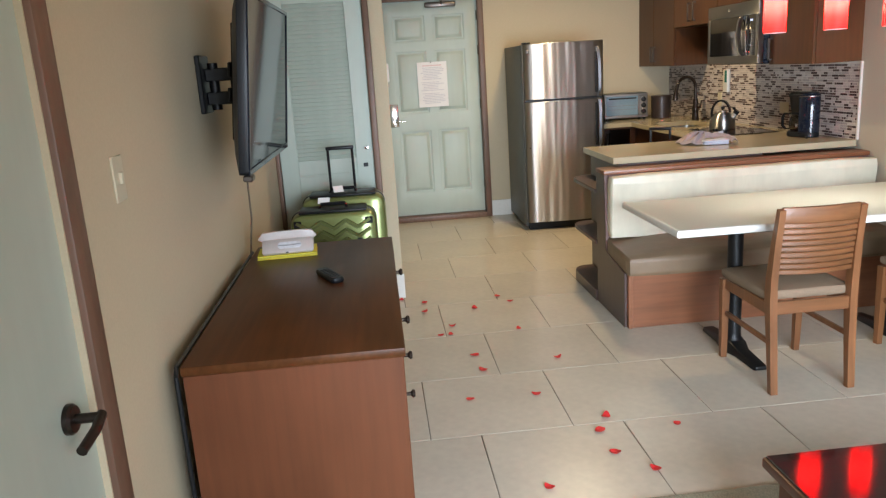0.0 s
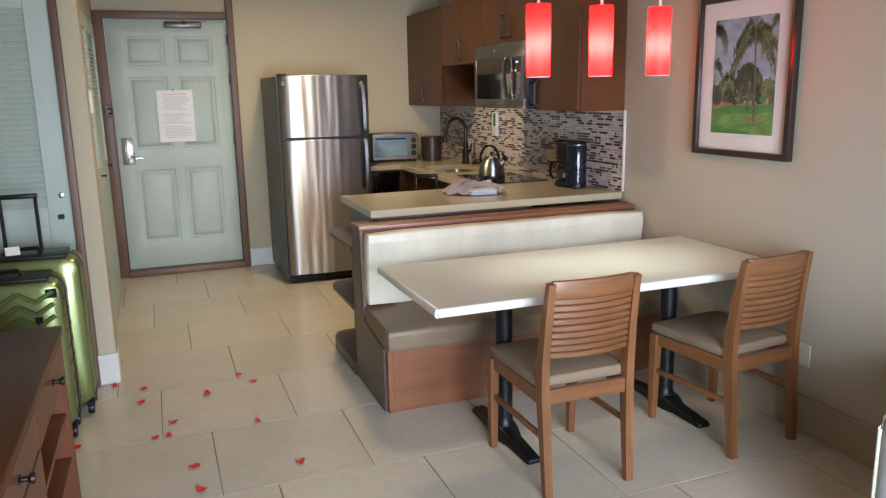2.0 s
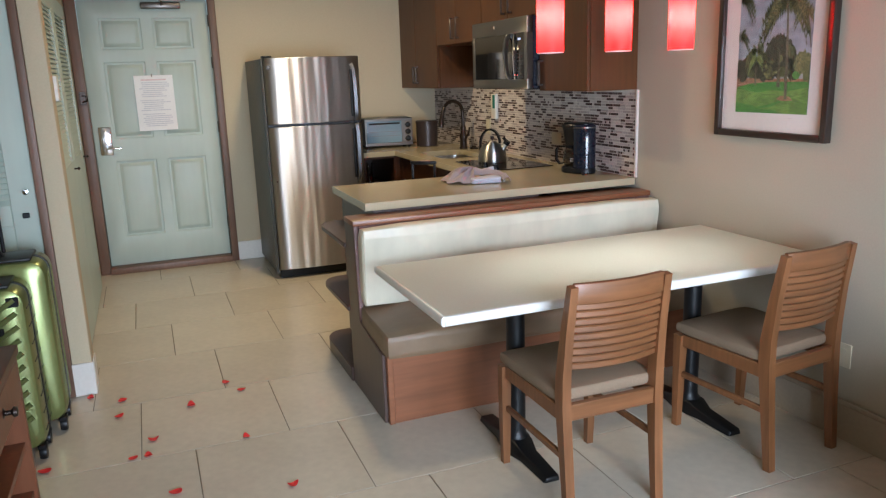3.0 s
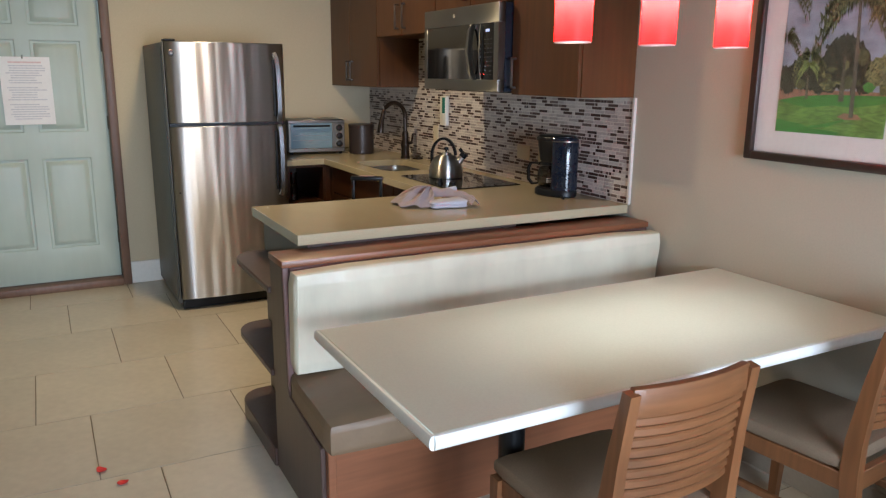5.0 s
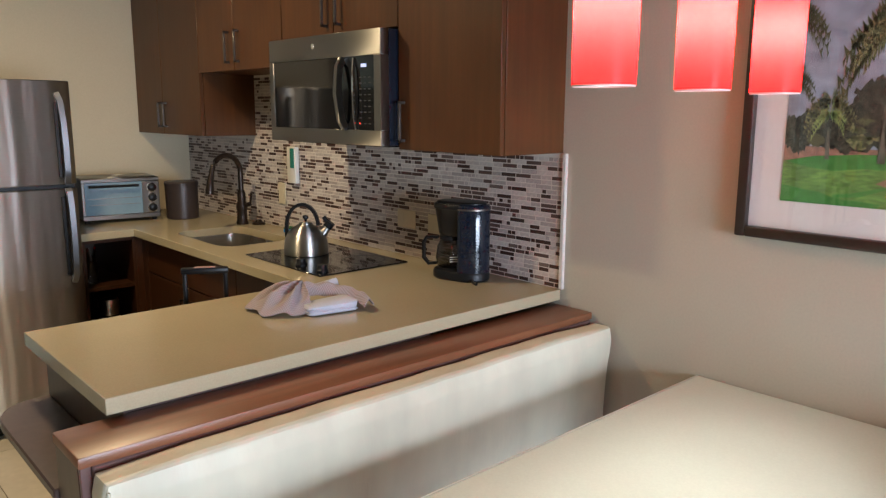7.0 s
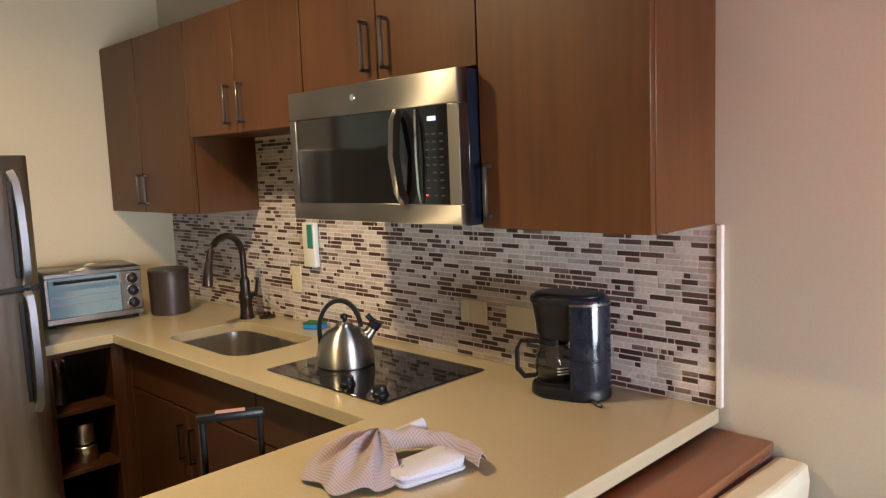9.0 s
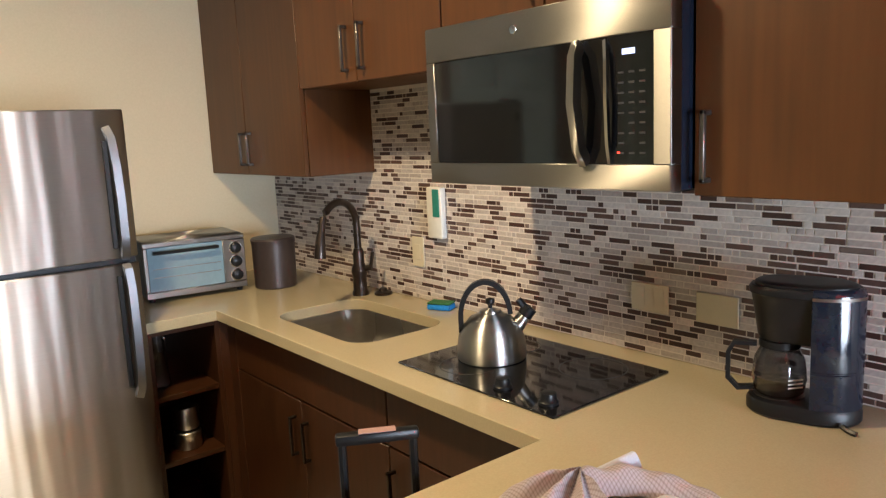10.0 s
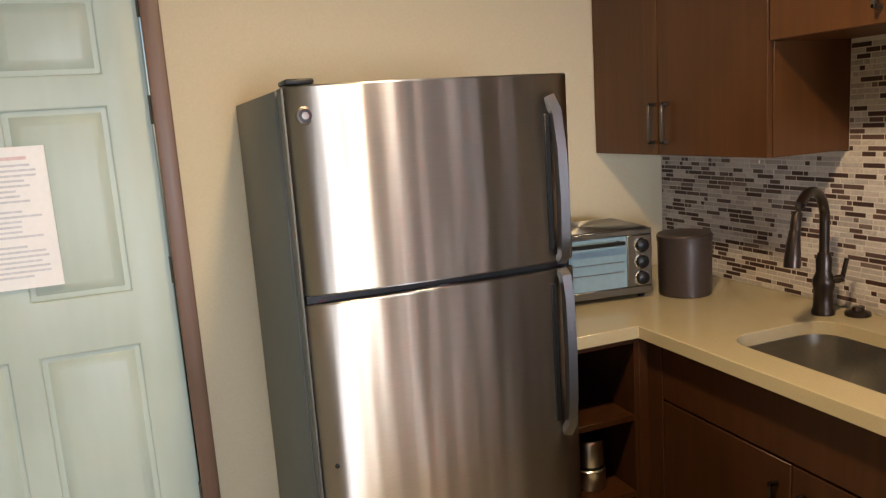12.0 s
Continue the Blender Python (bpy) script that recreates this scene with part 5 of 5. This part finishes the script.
ph = thing("telephone", (-0.43, 3.26, 0.745), "ivory desk telephone lying on a yellow directory", "telephone")
pm = pose(-0.43, 3.265, 0.745, 0, 0, 4)
part("directory", moved(joined(box(-0.135, 0.125, -0.088, 0.085, 0.001, 0.003, 0), box(-0.134, 0.124, -0.087, 0.084, 0.0145, 0.0165, 0)), pm), M_YELLOW, ph, "yellow directory cover")
part("directory_pages", moved(box(-0.132, 0.122, -0.085, 0.082, 0.0032, 0.0143, 0), pm), M_PAGES, ph)
part("phone_base", moved(prism([(-0.082, 0.0175), (-0.082, 0.034), (-0.045, 0.070), (-0.005, 0.080), (0.080, 0.074), (0.086, 0.0175)], "x", -0.112, 0.112, 0.009), pm), M_PHONE, ph)
part("handset", moved(bevelled(sweep([(-0.108, -0.010, 0.066), (-0.098, -0.012, 0.082), (-0.055, -0.014, 0.089), (0.0, -0.014, 0.091), (0.055, -0.014, 0.089), (0.098, -0.012, 0.082), (0.108, -0.010, 0.066)], [rect(a, b) for a, b in ((0.050, 0.024), (0.052, 0.026), (0.042, 0.018), (0.040, 0.016), (0.042, 0.018), (0.052, 0.026), (0.050, 0.024))], (0, 1, 0)), 0.005, 2), pm), M_PHONE, ph)
part("recess", moved(rings([[(x, y, z) for x, y in round_rect(-0.052 + g, 0.052 - g, -0.017 + g, 0.017 - g, 0.016, 5)] for g, z in ((0, -0.002), (0, 0.0015), (0.003, 0.002))]), pm @ pose(0.008, -0.0625, 0.054, 44, 0, 0)), M_INK, ph, "grey oval recess")
part("button", moved(box(-0.010, 0.002, -0.0845, -0.0815, 0.022, 0.029, 0.001), pm), M_LEGEND, ph)
rm = pose(-0.222, 2.785, 0.746, 0, 0, 24)
rc = thing("remote_control", (-0.222, 2.785, 0.745), "black television remote control on the dresser", "remote")
part("case", moved(rings([[(x, y, z) for x, y in round_rect(-0.026 + g, 0.026 - g, -0.095 + g, 0.095 - g, 0.015, 4)] for g, z in ((0.003, 0.0), (0, 0.006), (0, 0.016), (0.004, 0.022))]), rm), M_BLACK, rc)
part("buttons", moved(joined(*[box(-0.017 + 0.013 * i, -0.009 + 0.013 * i, -0.07 + 0.02 * j, -0.06 + 0.02 * j, 0.022, 0.0245, 0.001) for i in range(3) for j in range(7)]), rm), M_LEGEND, rc)

# television on its arm
tvm = pose(-0.397, 3.010, 1.502, 0, 6.0, -0.9)
tv = thing("television", (-0.40, 3.01, 1.2), "flat black television on a black wall mount", "television")
part("casing", moved(rings([[(x, y, z) for y, z in round_rect(-0.505 + g, 0.505 - g, -0.303 + g, 0.303 - g, 0.012, 3)] for x, g in ((0.0, 0.002), (-0.006, 0), (-0.032, 0.0), (-0.055, 0.06), (-0.07, 0.12))]), tvm), M_BLACK, tv)
part("screen", moved(box(0.0002, 0.0016, -0.488, 0.488, -0.280, 0.286, 0), tvm), M_SCREEN, tv)
part("bezel", moved(joined(box(0.0002, 0.006, -0.505, 0.505, 0.287, 0.303, 0.002), box(0.0002, 0.006, -0.505, 0.505, -0.303, -0.281, 0.002), box(0.0002, 0.006, -0.505, -0.489, -0.281, 0.287, 0.002), box(0.0002, 0.006, 0.489, 0.505, -0.281, 0.287, 0.002)), tvm), M_GLOSSBLK, tv)
part("foot_bracket", moved(box(-0.02, 0.012, -0.50, -0.44, -0.325, -0.304, 0.004), tvm), M_PEWTER, tv)
tmn = thing("tv_mount", (XL, 3.01, 1.5), "black articulated steel television wall mount", "tv mount")
part("wall_plate", box(XL, XL + 0.02, 2.93, 3.09, 1.40, 1.62, 0.004), M_IRON, tmn)
for y in (2.80, 3.22):
    part("rail", moved(box(-0.105, -0.085, y - 3.01 - 0.015, y - 3.01 + 0.015, -0.21, 0.21, 0.003), tvm), M_IRON, tmn)
part("cross_bar", moved(joined(box(-0.118, -0.106, -0.23, 0.23, 0.02, 0.07, 0.003), box(-0.118, -0.106, -0.23, 0.23, -0.07, -0.02, 0.003)), tvm), M_IRON, tmn)
part("standoff", moved(joined(*[box(-0.085, -0.06, y - 0.008, y + 0.008, z, z + 0.016, 0) for y in (-0.21, 0.21) for z in (-0.15, 0.13)]), tvm), M_IRON, tmn)
part("arm", joined(box(XL + 0.02, -0.50, 2.99, 3.03, 1.52, 1.57, 0.004), box(XL + 0.02, -0.50, 2.99, 3.03, 1.43, 1.48, 0.004), tube([(XL + 0.05, 3.01, 1.41), (XL + 0.05, 3.01, 1.59)], 0.02, 10), tube([(-0.53, 3.01, 1.41), (-0.53, 3.01, 1.59)], 0.018, 10)), M_IRON, tmn)
solid("tv_cable", tube([(-0.50, 3.30, 1.26), (-0.57, 3.36, 1.20), (-0.60, 3.40, 1.10), (-0.60, 3.39, 0.90), (-0.612, 3.38, 0.80), (-0.625, 3.38, 0.70)], 0.0045, 6), M_CABLE, "thin tan television cable hanging down the wall", "cable")
# black tube imitates the shaded gap between dresser and wall
solid("dresser_shadow_line", tube([(-0.610, 1.955, 0.02), (-0.610, 1.955, 0.72), (-0.610, 1.97, 0.742), (-0.610, 3.36, 0.742)], 0.007, 8), M_BLACK, "black tube drawn as the shadow line behind the dresser", "cable")
sw = thing("wall_switch", (XL, 1.90, 1.25), "ivory light switch plate on the cream wall", "light switch")
part("plate", box(XL, XL + 0.006, 1.862, 1.938, 1.235, 1.352, 0.002), M_IVORY, sw)
part("toggle", box(XL + 0.006, XL + 0.016, 1.89, 1.905, 1.28, 1.31, 0.002), M_IVORY, sw)
ex = thing("fire_extinguisher", (-0.60, 4.72, 1.05), "red wall fire extinguisher with a yellow tag", "extinguisher")
part("cylinder", lathe([(0.026, 1.07), (0.034, 1.085), (0.034, 1.22), (0.025, 1.25), (0.012, 1.265)], (-0.618, 4.72, 0), 20), M_RED, ex)
part("tag", box(-0.648, -0.604, 4.675, 4.680, 1.24, 1.34, 0.002), M_YELLOW, ex, "yellow inspection tag")
part("valve", joined(tube([(-0.618, 4.72, 1.26), (-0.618, 4.72, 1.345)], 0.012, 8), box(-0.625, -0.611, 4.66, 4.75, 1.34, 1.355, 0.003), box(-0.625, -0.611, 4.66, 4.74, 1.362, 1.376, 0.003)), M_BLACK, ex)
part("bracket", box(XL, -0.648, 4.70, 4.74, 1.09, 1.25, 0.003), M_PEWTER, ex)
gb = thing("wall_globe", (-0.31, 4.86, 2.2), "white opal glass globe light over the closet, unlit", "wall light")
part("globe", lathe([(0.105 * math.sin(math.pi * i / 16), -0.105 * math.cos(math.pi * i / 16)) for i in range(1, 16)], (-0.305, 4.745, 2.225), 28), M_GLOBE, gb)
part("bracket", joined(box(-0.345, -0.265, 4.845, 4.859, 2.19, 2.27, 0.004), tube([(-0.305, 4.85, 2.23), (-0.305, 4.83, 2.23)], 0.02, 10)), M_WHITE, gb)
thb = thing("thermostat", (0.103, 5.05, 1.5), "small white wall thermostat at the hall corner", "thermostat")
part("case", box(0.020, 0.118, 5.001, 5.085, 1.445, 1.565, 0.008, 2), M_WHITE, thb)
db = thing("security_latch", (0.06, 7.44, 1.42), "dark swing-bar security latch on the entry frame", "latch")
part("plate", box(0.045, 0.09, 7.428, 7.444, 1.37, 1.47, 0.003), M_BRONZE, db)
part("bar", tube([(0.065, 7.43, 1.44), (0.10, 7.41, 1.43), (0.10, 7.41, 1.40), (0.065, 7.43, 1.39)], 0.006, 6), M_BRONZE, db)

# hard-shell suitcases


def suitcase(w, d, h, label, handle_up, ribs):
    s = thing("suitcase", (0, 0, 0), label, "suitcase", "lime green luggage")
    z0 = 0.062
    prof = [(0.030, 0.0), (0.008, 0.012), (0.0, 0.035), (0.0, d - 0.035), (0.008, d - 0.012), (0.030, d)]
    part("shell", rings([[(x, y, z) for x, z in round_rect(-w / 2 + g, w / 2 - g, z0 + g, h - g, 0.06, 6)] for g, y in prof]), M_GREEN, s)
    part("zip_band", rings([[(x, y, z) for x, z in round_rect(-w / 2 - 0.004, w / 2 + 0.004, z0 - 0.004, h + 0.004, 0.063, 6)] for y in (d / 2 - 0.012, d / 2 + 0.012)]), M_BLACK, s, "black zip band")
    if ribs:
        for r in range(11):
            z = h - 0.045 - 0.055 * r
            for k in range(6):
                xa = -w / 2 + 0.035 + (w - 0.07) * k / 6
                xb = xa + (w - 0.07) / 6
                za, zb = (z, z - 0.045) if k % 2 == 0 else (z - 0.045, z)
                if zb > z0 + 0.05 and za > z0 + 0.05:
                    part("rib", sweep([(xa, 0.002, za), (xb, 0.002, zb)], [(-0.014, -0.006), (0.014, -0.006), (0.007, 0.011), (-0.007, 0.011)], (0, -1, 0)), M_GREEN, s)
        for r in range(8):
            part("side_groove", box(w / 2 - 0.002, w / 2 + 0.002, 0.03, d - 0.03, z0 + 0.07 + 0.075 * r, z0 + 0.076 + 0.075 * r, 0.001), M_BLACK, s)
        for sx in (-1, 1):
            part("corner_guard", box(sx * (w / 2 - 0.042) - 0.022, sx * (w / 2 - 0.042) + 0.022, -0.004, 0.012, h - 0.075, h - 0.035, 0.004), M_BLACK, s, "black corner guard")
        part("badge", box(w / 2 - 0.115, w / 2 - 0.085, -0.006, 0.004, h - 0.185, h - 0.155, 0.003), M_BLACK, s, "small black badge")
    else:
        for k in range(4):
            part("side_rib", box(w / 2 - 0.004, w / 2 + 0.003, 0.04 + 0.05 * k, 0.052 + 0.05 * k, z0 + 0.06, h - 0.06, 0.002), M_GREEN, s)
    part("top_panel", box(-w / 2 + 0.05, w / 2 - 0.05, 0.022, d - 0.03, h - 0.004, h + 0.012, 0.008, 2), M_BLACK, s, "black top panel")
    part("grab_handle", tube([(-0.08, d / 2, h + 0.01), (-0.07, d / 2, h + 0.035), (0.07, d / 2, h + 0.035), (0.08, d / 2, h + 0.01)], 0.010, 8), M_BLACK, s)
    if handle_up:
        hw, hz = handle_up
        part("handle_pole", tube([(-hw / 2, d - 0.05, h), (-hw / 2, d - 0.05, hz - 0.01)], 0.0085, 8), M_BLACK, s)
        part("handle_pole", tube([(hw / 2, d - 0.05, h), (hw / 2, d - 0.05, hz - 0.01)], 0.0085, 8), M_BLACK, s)
        part("pull_grip", joined(box(-hw / 2 - 0.012, hw / 2 + 0.012, d - 0.064, d - 0.036, hz - 0.022, hz, 0.007, 2)), M_BLACK, s)
    for sx in (-1, 1):
        for y in (0.045, d - 0.045):
            wh = part("wheel", moved(lathe([(0.010, -0.016), (0.029, -0.014), (0.032, 0), (0.029, 0.014), (0.010, 0.016)], (0, 0, 0), 16), Matrix.Translation((sx * (w / 2 - 0.026), y, 0.033)) @ pose(0, 0, 0, 0, 90, 0)), M_BLACK, s, "black spinner wheel")
            part("caster", box(sx * (w / 2 - 0.026) - 0.018, sx * (w / 2 - 0.026) + 0.018, y - 0.022, y + 0.022, 0.050, 0.070, 0.004), M_BLACK, wh)
    return s


s1 = suitcase(0.49, 0.235, 0.752, "large lime green hard-shell suitcase with chevron ribs", None, True)
s1.matrix_basis = pose(-0.283, 4.165, 0)
s2 = suitcase(0.50, 0.25, 0.80, "larger lime green suitcase with raised black handle", (0.15, 1.085), False)
s2.matrix_basis = pose(-0.232, 4.425, 0)
tag = thing("luggage_tag", (-0.25, 4.5, 0.80), "white paper luggage tag on the suitcase handle", "luggage tag")
part("tag", moved(box(-0.03, 0.03, -0.001, 0.001, -0.025, 0.025, 0), pose(-0.255, 4.47, 0.842, -50, 0, 12)), M_PAPER, tag)
part("tag", moved(box(-0.035, 0.035, -0.001, 0.001, -0.02, 0.02, 0), pose(-0.335, 4.30, 0.805, -40, 0, -10)), M_PAPER, tag)
s3 = suitcase(0.30, 0.22, 0.56, "small dark-handled suitcase standing behind the peninsula", (0.134, 1.006), True)
s3.matrix_basis = pose(2.105, 5.312, 0, 0, 0, 150)
part("grip_label", box(-0.035, 0.035, 0.158, 0.182, 1.0062, 1.0072, 0), M_GRIPTAG, s3)

# coffee table corner and sofa arm in the sitting area
ct = thing("coffee_table", (1.35, 1.25, 0), "low glossy dark wood coffee table", "coffee table")
part("tabletop", box(0.958, 1.80, 0.95, 1.664, 0.425, 0.455, 0.006, 2), M_DRESSIDE, ct)
part("glass_top", box(0.965, 1.793, 0.957, 1.657, 0.4555, 0.4615, 0.002), M_BLKGLASS, ct, "dark glossy glass top")
for x in (1.02, 1.74):
    for y in (1.01, 1.60):
        part("leg", box(x - 0.03, x + 0.03, y - 0.03, y + 0.03, 0.007, 0.4245, 0.004), M_DRESSIDE, ct)

so_ = thing("sofa", (2.6, 1.5, 0), "pale grey upholstered sofa with cream piping", "sofa")
part("back_cushion", cushion(2.52, 2.90, 0.30, 2.055, 0.38, 0.70, 0.06, 0.01), M_UPH, so_)
part("seat_base", box(2.34, 2.90, 0.30, 2.04, 0.06, 0.36, 0.02, 2), M_UPH, so_)
arm = part("arm", cushion(2.312, 2.92, 1.88, 2.07, 0.05, 0.575, 0.03, 0.006), M_UPH, so_)
part("piping", tube([(2.320, 2.068, 0.06), (2.320, 2.070, 0.53), (2.337, 2.070, 0.562), (2.37, 2.070, 0.570), (2.88, 2.070, 0.570)], 0.006, 8), M_VINYL, arm, "cream piping")
for x in (2.42, 2.8):
    for y in (0.4, 1.95):
        part("foot", box(x - 0.025, x + 0.025, y - 0.025, y + 0.025, 0.006, 0.062, 0.003), M_BLACK, so_)

# ---- floor tiles ----
fl = tagged(new("floor", mesh_of("floor", box(XL - 0.2, XR + 0.1, 2.212, YB + 0.16, -0.06, -0.003, 0), M_GROUT)), "beige porcelain floor tiles with dark joints", "floor", "", "structure")
PITCH, JOINT = 0.613, 0.0045
tile_cache = {}
for r in range(-3, 6):
    ya, yb = 4.023 + 0.6105 * r, 4.023 + 0.6105 * (r + 1)
    shift = 0.313 - 0.2135 * r
    k0 = math.floor((XL - shift) / PITCH)
    for k in range(k0, k0 + 8):
        xa, xb = max(XL, shift + PITCH * k), min(XR, shift + PITCH * (k + 1))
        yc, yd = max(2.214, ya), min(YB + 0.1, yb)
        if xb - xa < 0.02 or yd - yc < 0.02:
            continue
        key = (round(xb - xa, 3), round(yd - yc, 3))
        if key not in tile_cache:
            tile_cache[key] = mesh_of("floor_tile", box(-key[0] / 2 + JOINT / 2, key[0] / 2 - JOINT / 2, -key[1] / 2 + JOINT / 2, key[1] / 2 - JOINT / 2, -0.009, 0, 0.0012), M_TILE)
        o = new("floor_tile", tile_cache[key])
        o.parent, o.location = fl, ((xa + xb) / 2, (yc + yd) / 2, 0)

# rose petals along the way
random.seed(21)
PETALS = ((0.227, 4.694), (0.216, 4.503), (0.536, 4.482), (0.719, 4.701), (0.782, 4.566), (0.362, 4.184), (0.280, 4.044), (0.340, 4.043), (0.738, 4.036), (0.434, 3.691), (0.448, 3.480), (0.852, 3.553), (0.338, 3.152), (0.650, 3.138), (0.893, 2.847), (0.832, 2.733), (0.837, 2.545), (0.947, 2.393), (1.162, 2.723), (0.528, 2.349), (0.081, 4.796), (-0.051, 4.082))


def petal_mesh(k):
    bm = bmesh.new()
    bmesh.ops.create_grid(bm, x_segments=6, y_segments=6, size=1)
    for v in bm.verts:
        u, w = v.co.x, v.co.y
        r = max(abs(u), abs(w))
        a = math.atan2(w, u)
        rad = r * (1 - 0.10 * math.cos(3 * a + k))
        x, y = rad * math.cos(a) * 0.021, rad * math.sin(a) * 0.016
        v.co = Vector((x, y, 0.002 + 26 * (x * x) * (0.4 + 0.3 * k) + 12 * y * y))
    bmesh.ops.solidify(bm, geom=bm.faces[:], thickness=0.0008)
    return mesh_of("rose_petal", bm, M_PETAL)


petals = [petal_mesh(k) for k in range(3)]
for i, (x, y) in enumerate(PETALS):
    o = new("rose_petal", petals[i % 3])
    o.matrix_basis = pose(x, y, 0.0012, 0, 0, random.uniform(0, 360)) @ Matrix.Scale(random.uniform(0.9, 1.25), 4)
    tagged(o, "red rose petal scattered on the tiled floor", "petal", "rose petals on the floor")

# ---- mosaic backsplash ----


def mosaic_mat():
    m, t, b, add, link = nodes_of("glass_stone_mosaic")
    info = add("ShaderNodeObjectInfo")
    geo = add("ShaderNodeNewGeometry")
    att = add("ShaderNodeMath")
    att.operation = "ADD"
    link(info.outputs["Random"], att.inputs[0])
    link(geo.outputs["Random Per Island"], att.inputs[1])
    fr_ = add("ShaderNodeMath")
    fr_.operation = "FRACT"
    link(att.outputs[0], fr_.inputs[0])
    r = add("ShaderNodeValToRGB")
    r.color_ramp.interpolation = "CONSTANT"
    els = r.color_ramp.elements
    els[0].position, els[0].color = 0.0, (0.060, 0.030, 0.025, 1)
    els[1].position, els[1].color = 0.18, (0.105, 0.060, 0.050, 1)
    for p, c in ((0.34, (0.41, 0.36, 0.335, 1)), (0.50, (0.52, 0.46, 0.425, 1)), (0.70, (0.58, 0.525, 0.485, 1)), (0.86, (0.46, 0.415, 0.395, 1)), (0.95, (0.17, 0.12, 0.105, 1))):
        e = els.new(p)
        e.color = c
    link(fr_.outputs[0], r.inputs[0])
    co = add("ShaderNodeTexCoord").outputs["Object"]
    n = add("ShaderNodeTexNoise")
    n.inputs["Scale"].default_value = 90
    link(co, n.inputs["Vector"])
    r2 = ramp(t, (0.88,) * 3, (1.1,) * 3)
    link(n.outputs[0], r2.inputs[0])
    link(mix_color(t, "MULTIPLY", 1.0, r.outputs[0], r2.outputs[0]), b.inputs["Base Color"])
    b.inputs["Roughness"].default_value = 0.40
    return m


M_MOSAIC = mosaic_mat()
M_MGROUT = surface("pale_mosaic_grout", (0.68, 0.62, 0.56), 0.9, vary=0.05)
bs = structure("backsplash", joined(box(2.9925, 2.9995, 4.402, 7.458, 0.915, 1.3955, 0), box(2.9925, 2.9995, 5.73, 6.570, 1.3955, 1.7245, 0)), M_MGROUT, "mosaic backsplash of brown, grey and cream strips", "backsplash")
part("edge_trim", box(2.984, 2.9995, 4.384, 4.4015, 0.9155, 1.3955, 0.003), M_MGROUT, bs, "pale tile edge trim")
random.seed(3)
ROWH, GAP = 0.01658, 0.0034
LENGTHS = (0.021, 0.021, 0.048, 0.048, 0.074, 0.074, 0.074)
strips = {ln: mesh_of("mosaic_strip", box(-0.0012, 0.0, -(ln - GAP) / 2, (ln - GAP) / 2, -(ROWH - GAP) / 2, (ROWH - GAP) / 2, 0.0007), M_MOSAIC) for ln in set(LENGTHS)}
rest_v, rest_f = [], []
near = 0
rows_n = 50
for j in range(rows_n):
    zc = 0.9165 + ROWH * (j + 0.5)
    if zc + ROWH / 2 > 1.7245:
        break
    y, yend = (4.403, 7.457) if zc < 1.395 - ROWH / 2 else (5.731, 6.569)
    first = True
    while y < yend - 0.008:
        ln = random.choice(LENGTHS)
        if first:
            ln = random.choice((0.021, 0.048))
            first = False
        if y + ln > yend:
            ln = yend - y
        if y < 4.93 and ln in strips and near < 300:
            o = new("mosaic_strip", strips[ln])
            o.parent, o.location = bs, (2.9922, y + ln / 2, zc)
            near += 1
        else:
            a, b, c, d = y + GAP / 2, y + ln - GAP / 2, zc - (ROWH - GAP) / 2, zc + (ROWH - GAP) / 2
            q = len(rest_v)
            rest_v += [(2.9922, a, c), (2.9922, b, c), (2.9922, b, d), (2.9922, a, d), (2.9910, a + 0.0006, c + 0.0006), (2.9910, b - 0.0006, c + 0.0006), (2.9910, b - 0.0006, d - 0.0006), (2.9910, a + 0.0006, d - 0.0006)]
            rest_f += [(q + 4, q + 7, q + 6, q + 5), (q, q + 4, q + 5, q + 1), (q + 1, q + 5, q + 6, q + 2), (q + 2, q + 6, q + 7, q + 3), (q + 3, q + 7, q + 4, q)]
        y += ln
me = bpy.data.meshes.new("mosaic_field")
me.from_pydata(rest_v, [], rest_f)
me.materials.append(M_MOSAIC)
mf = new("mosaic_field", me)
mf.parent = bs
tagged(mf, "", "", "", "stuff")
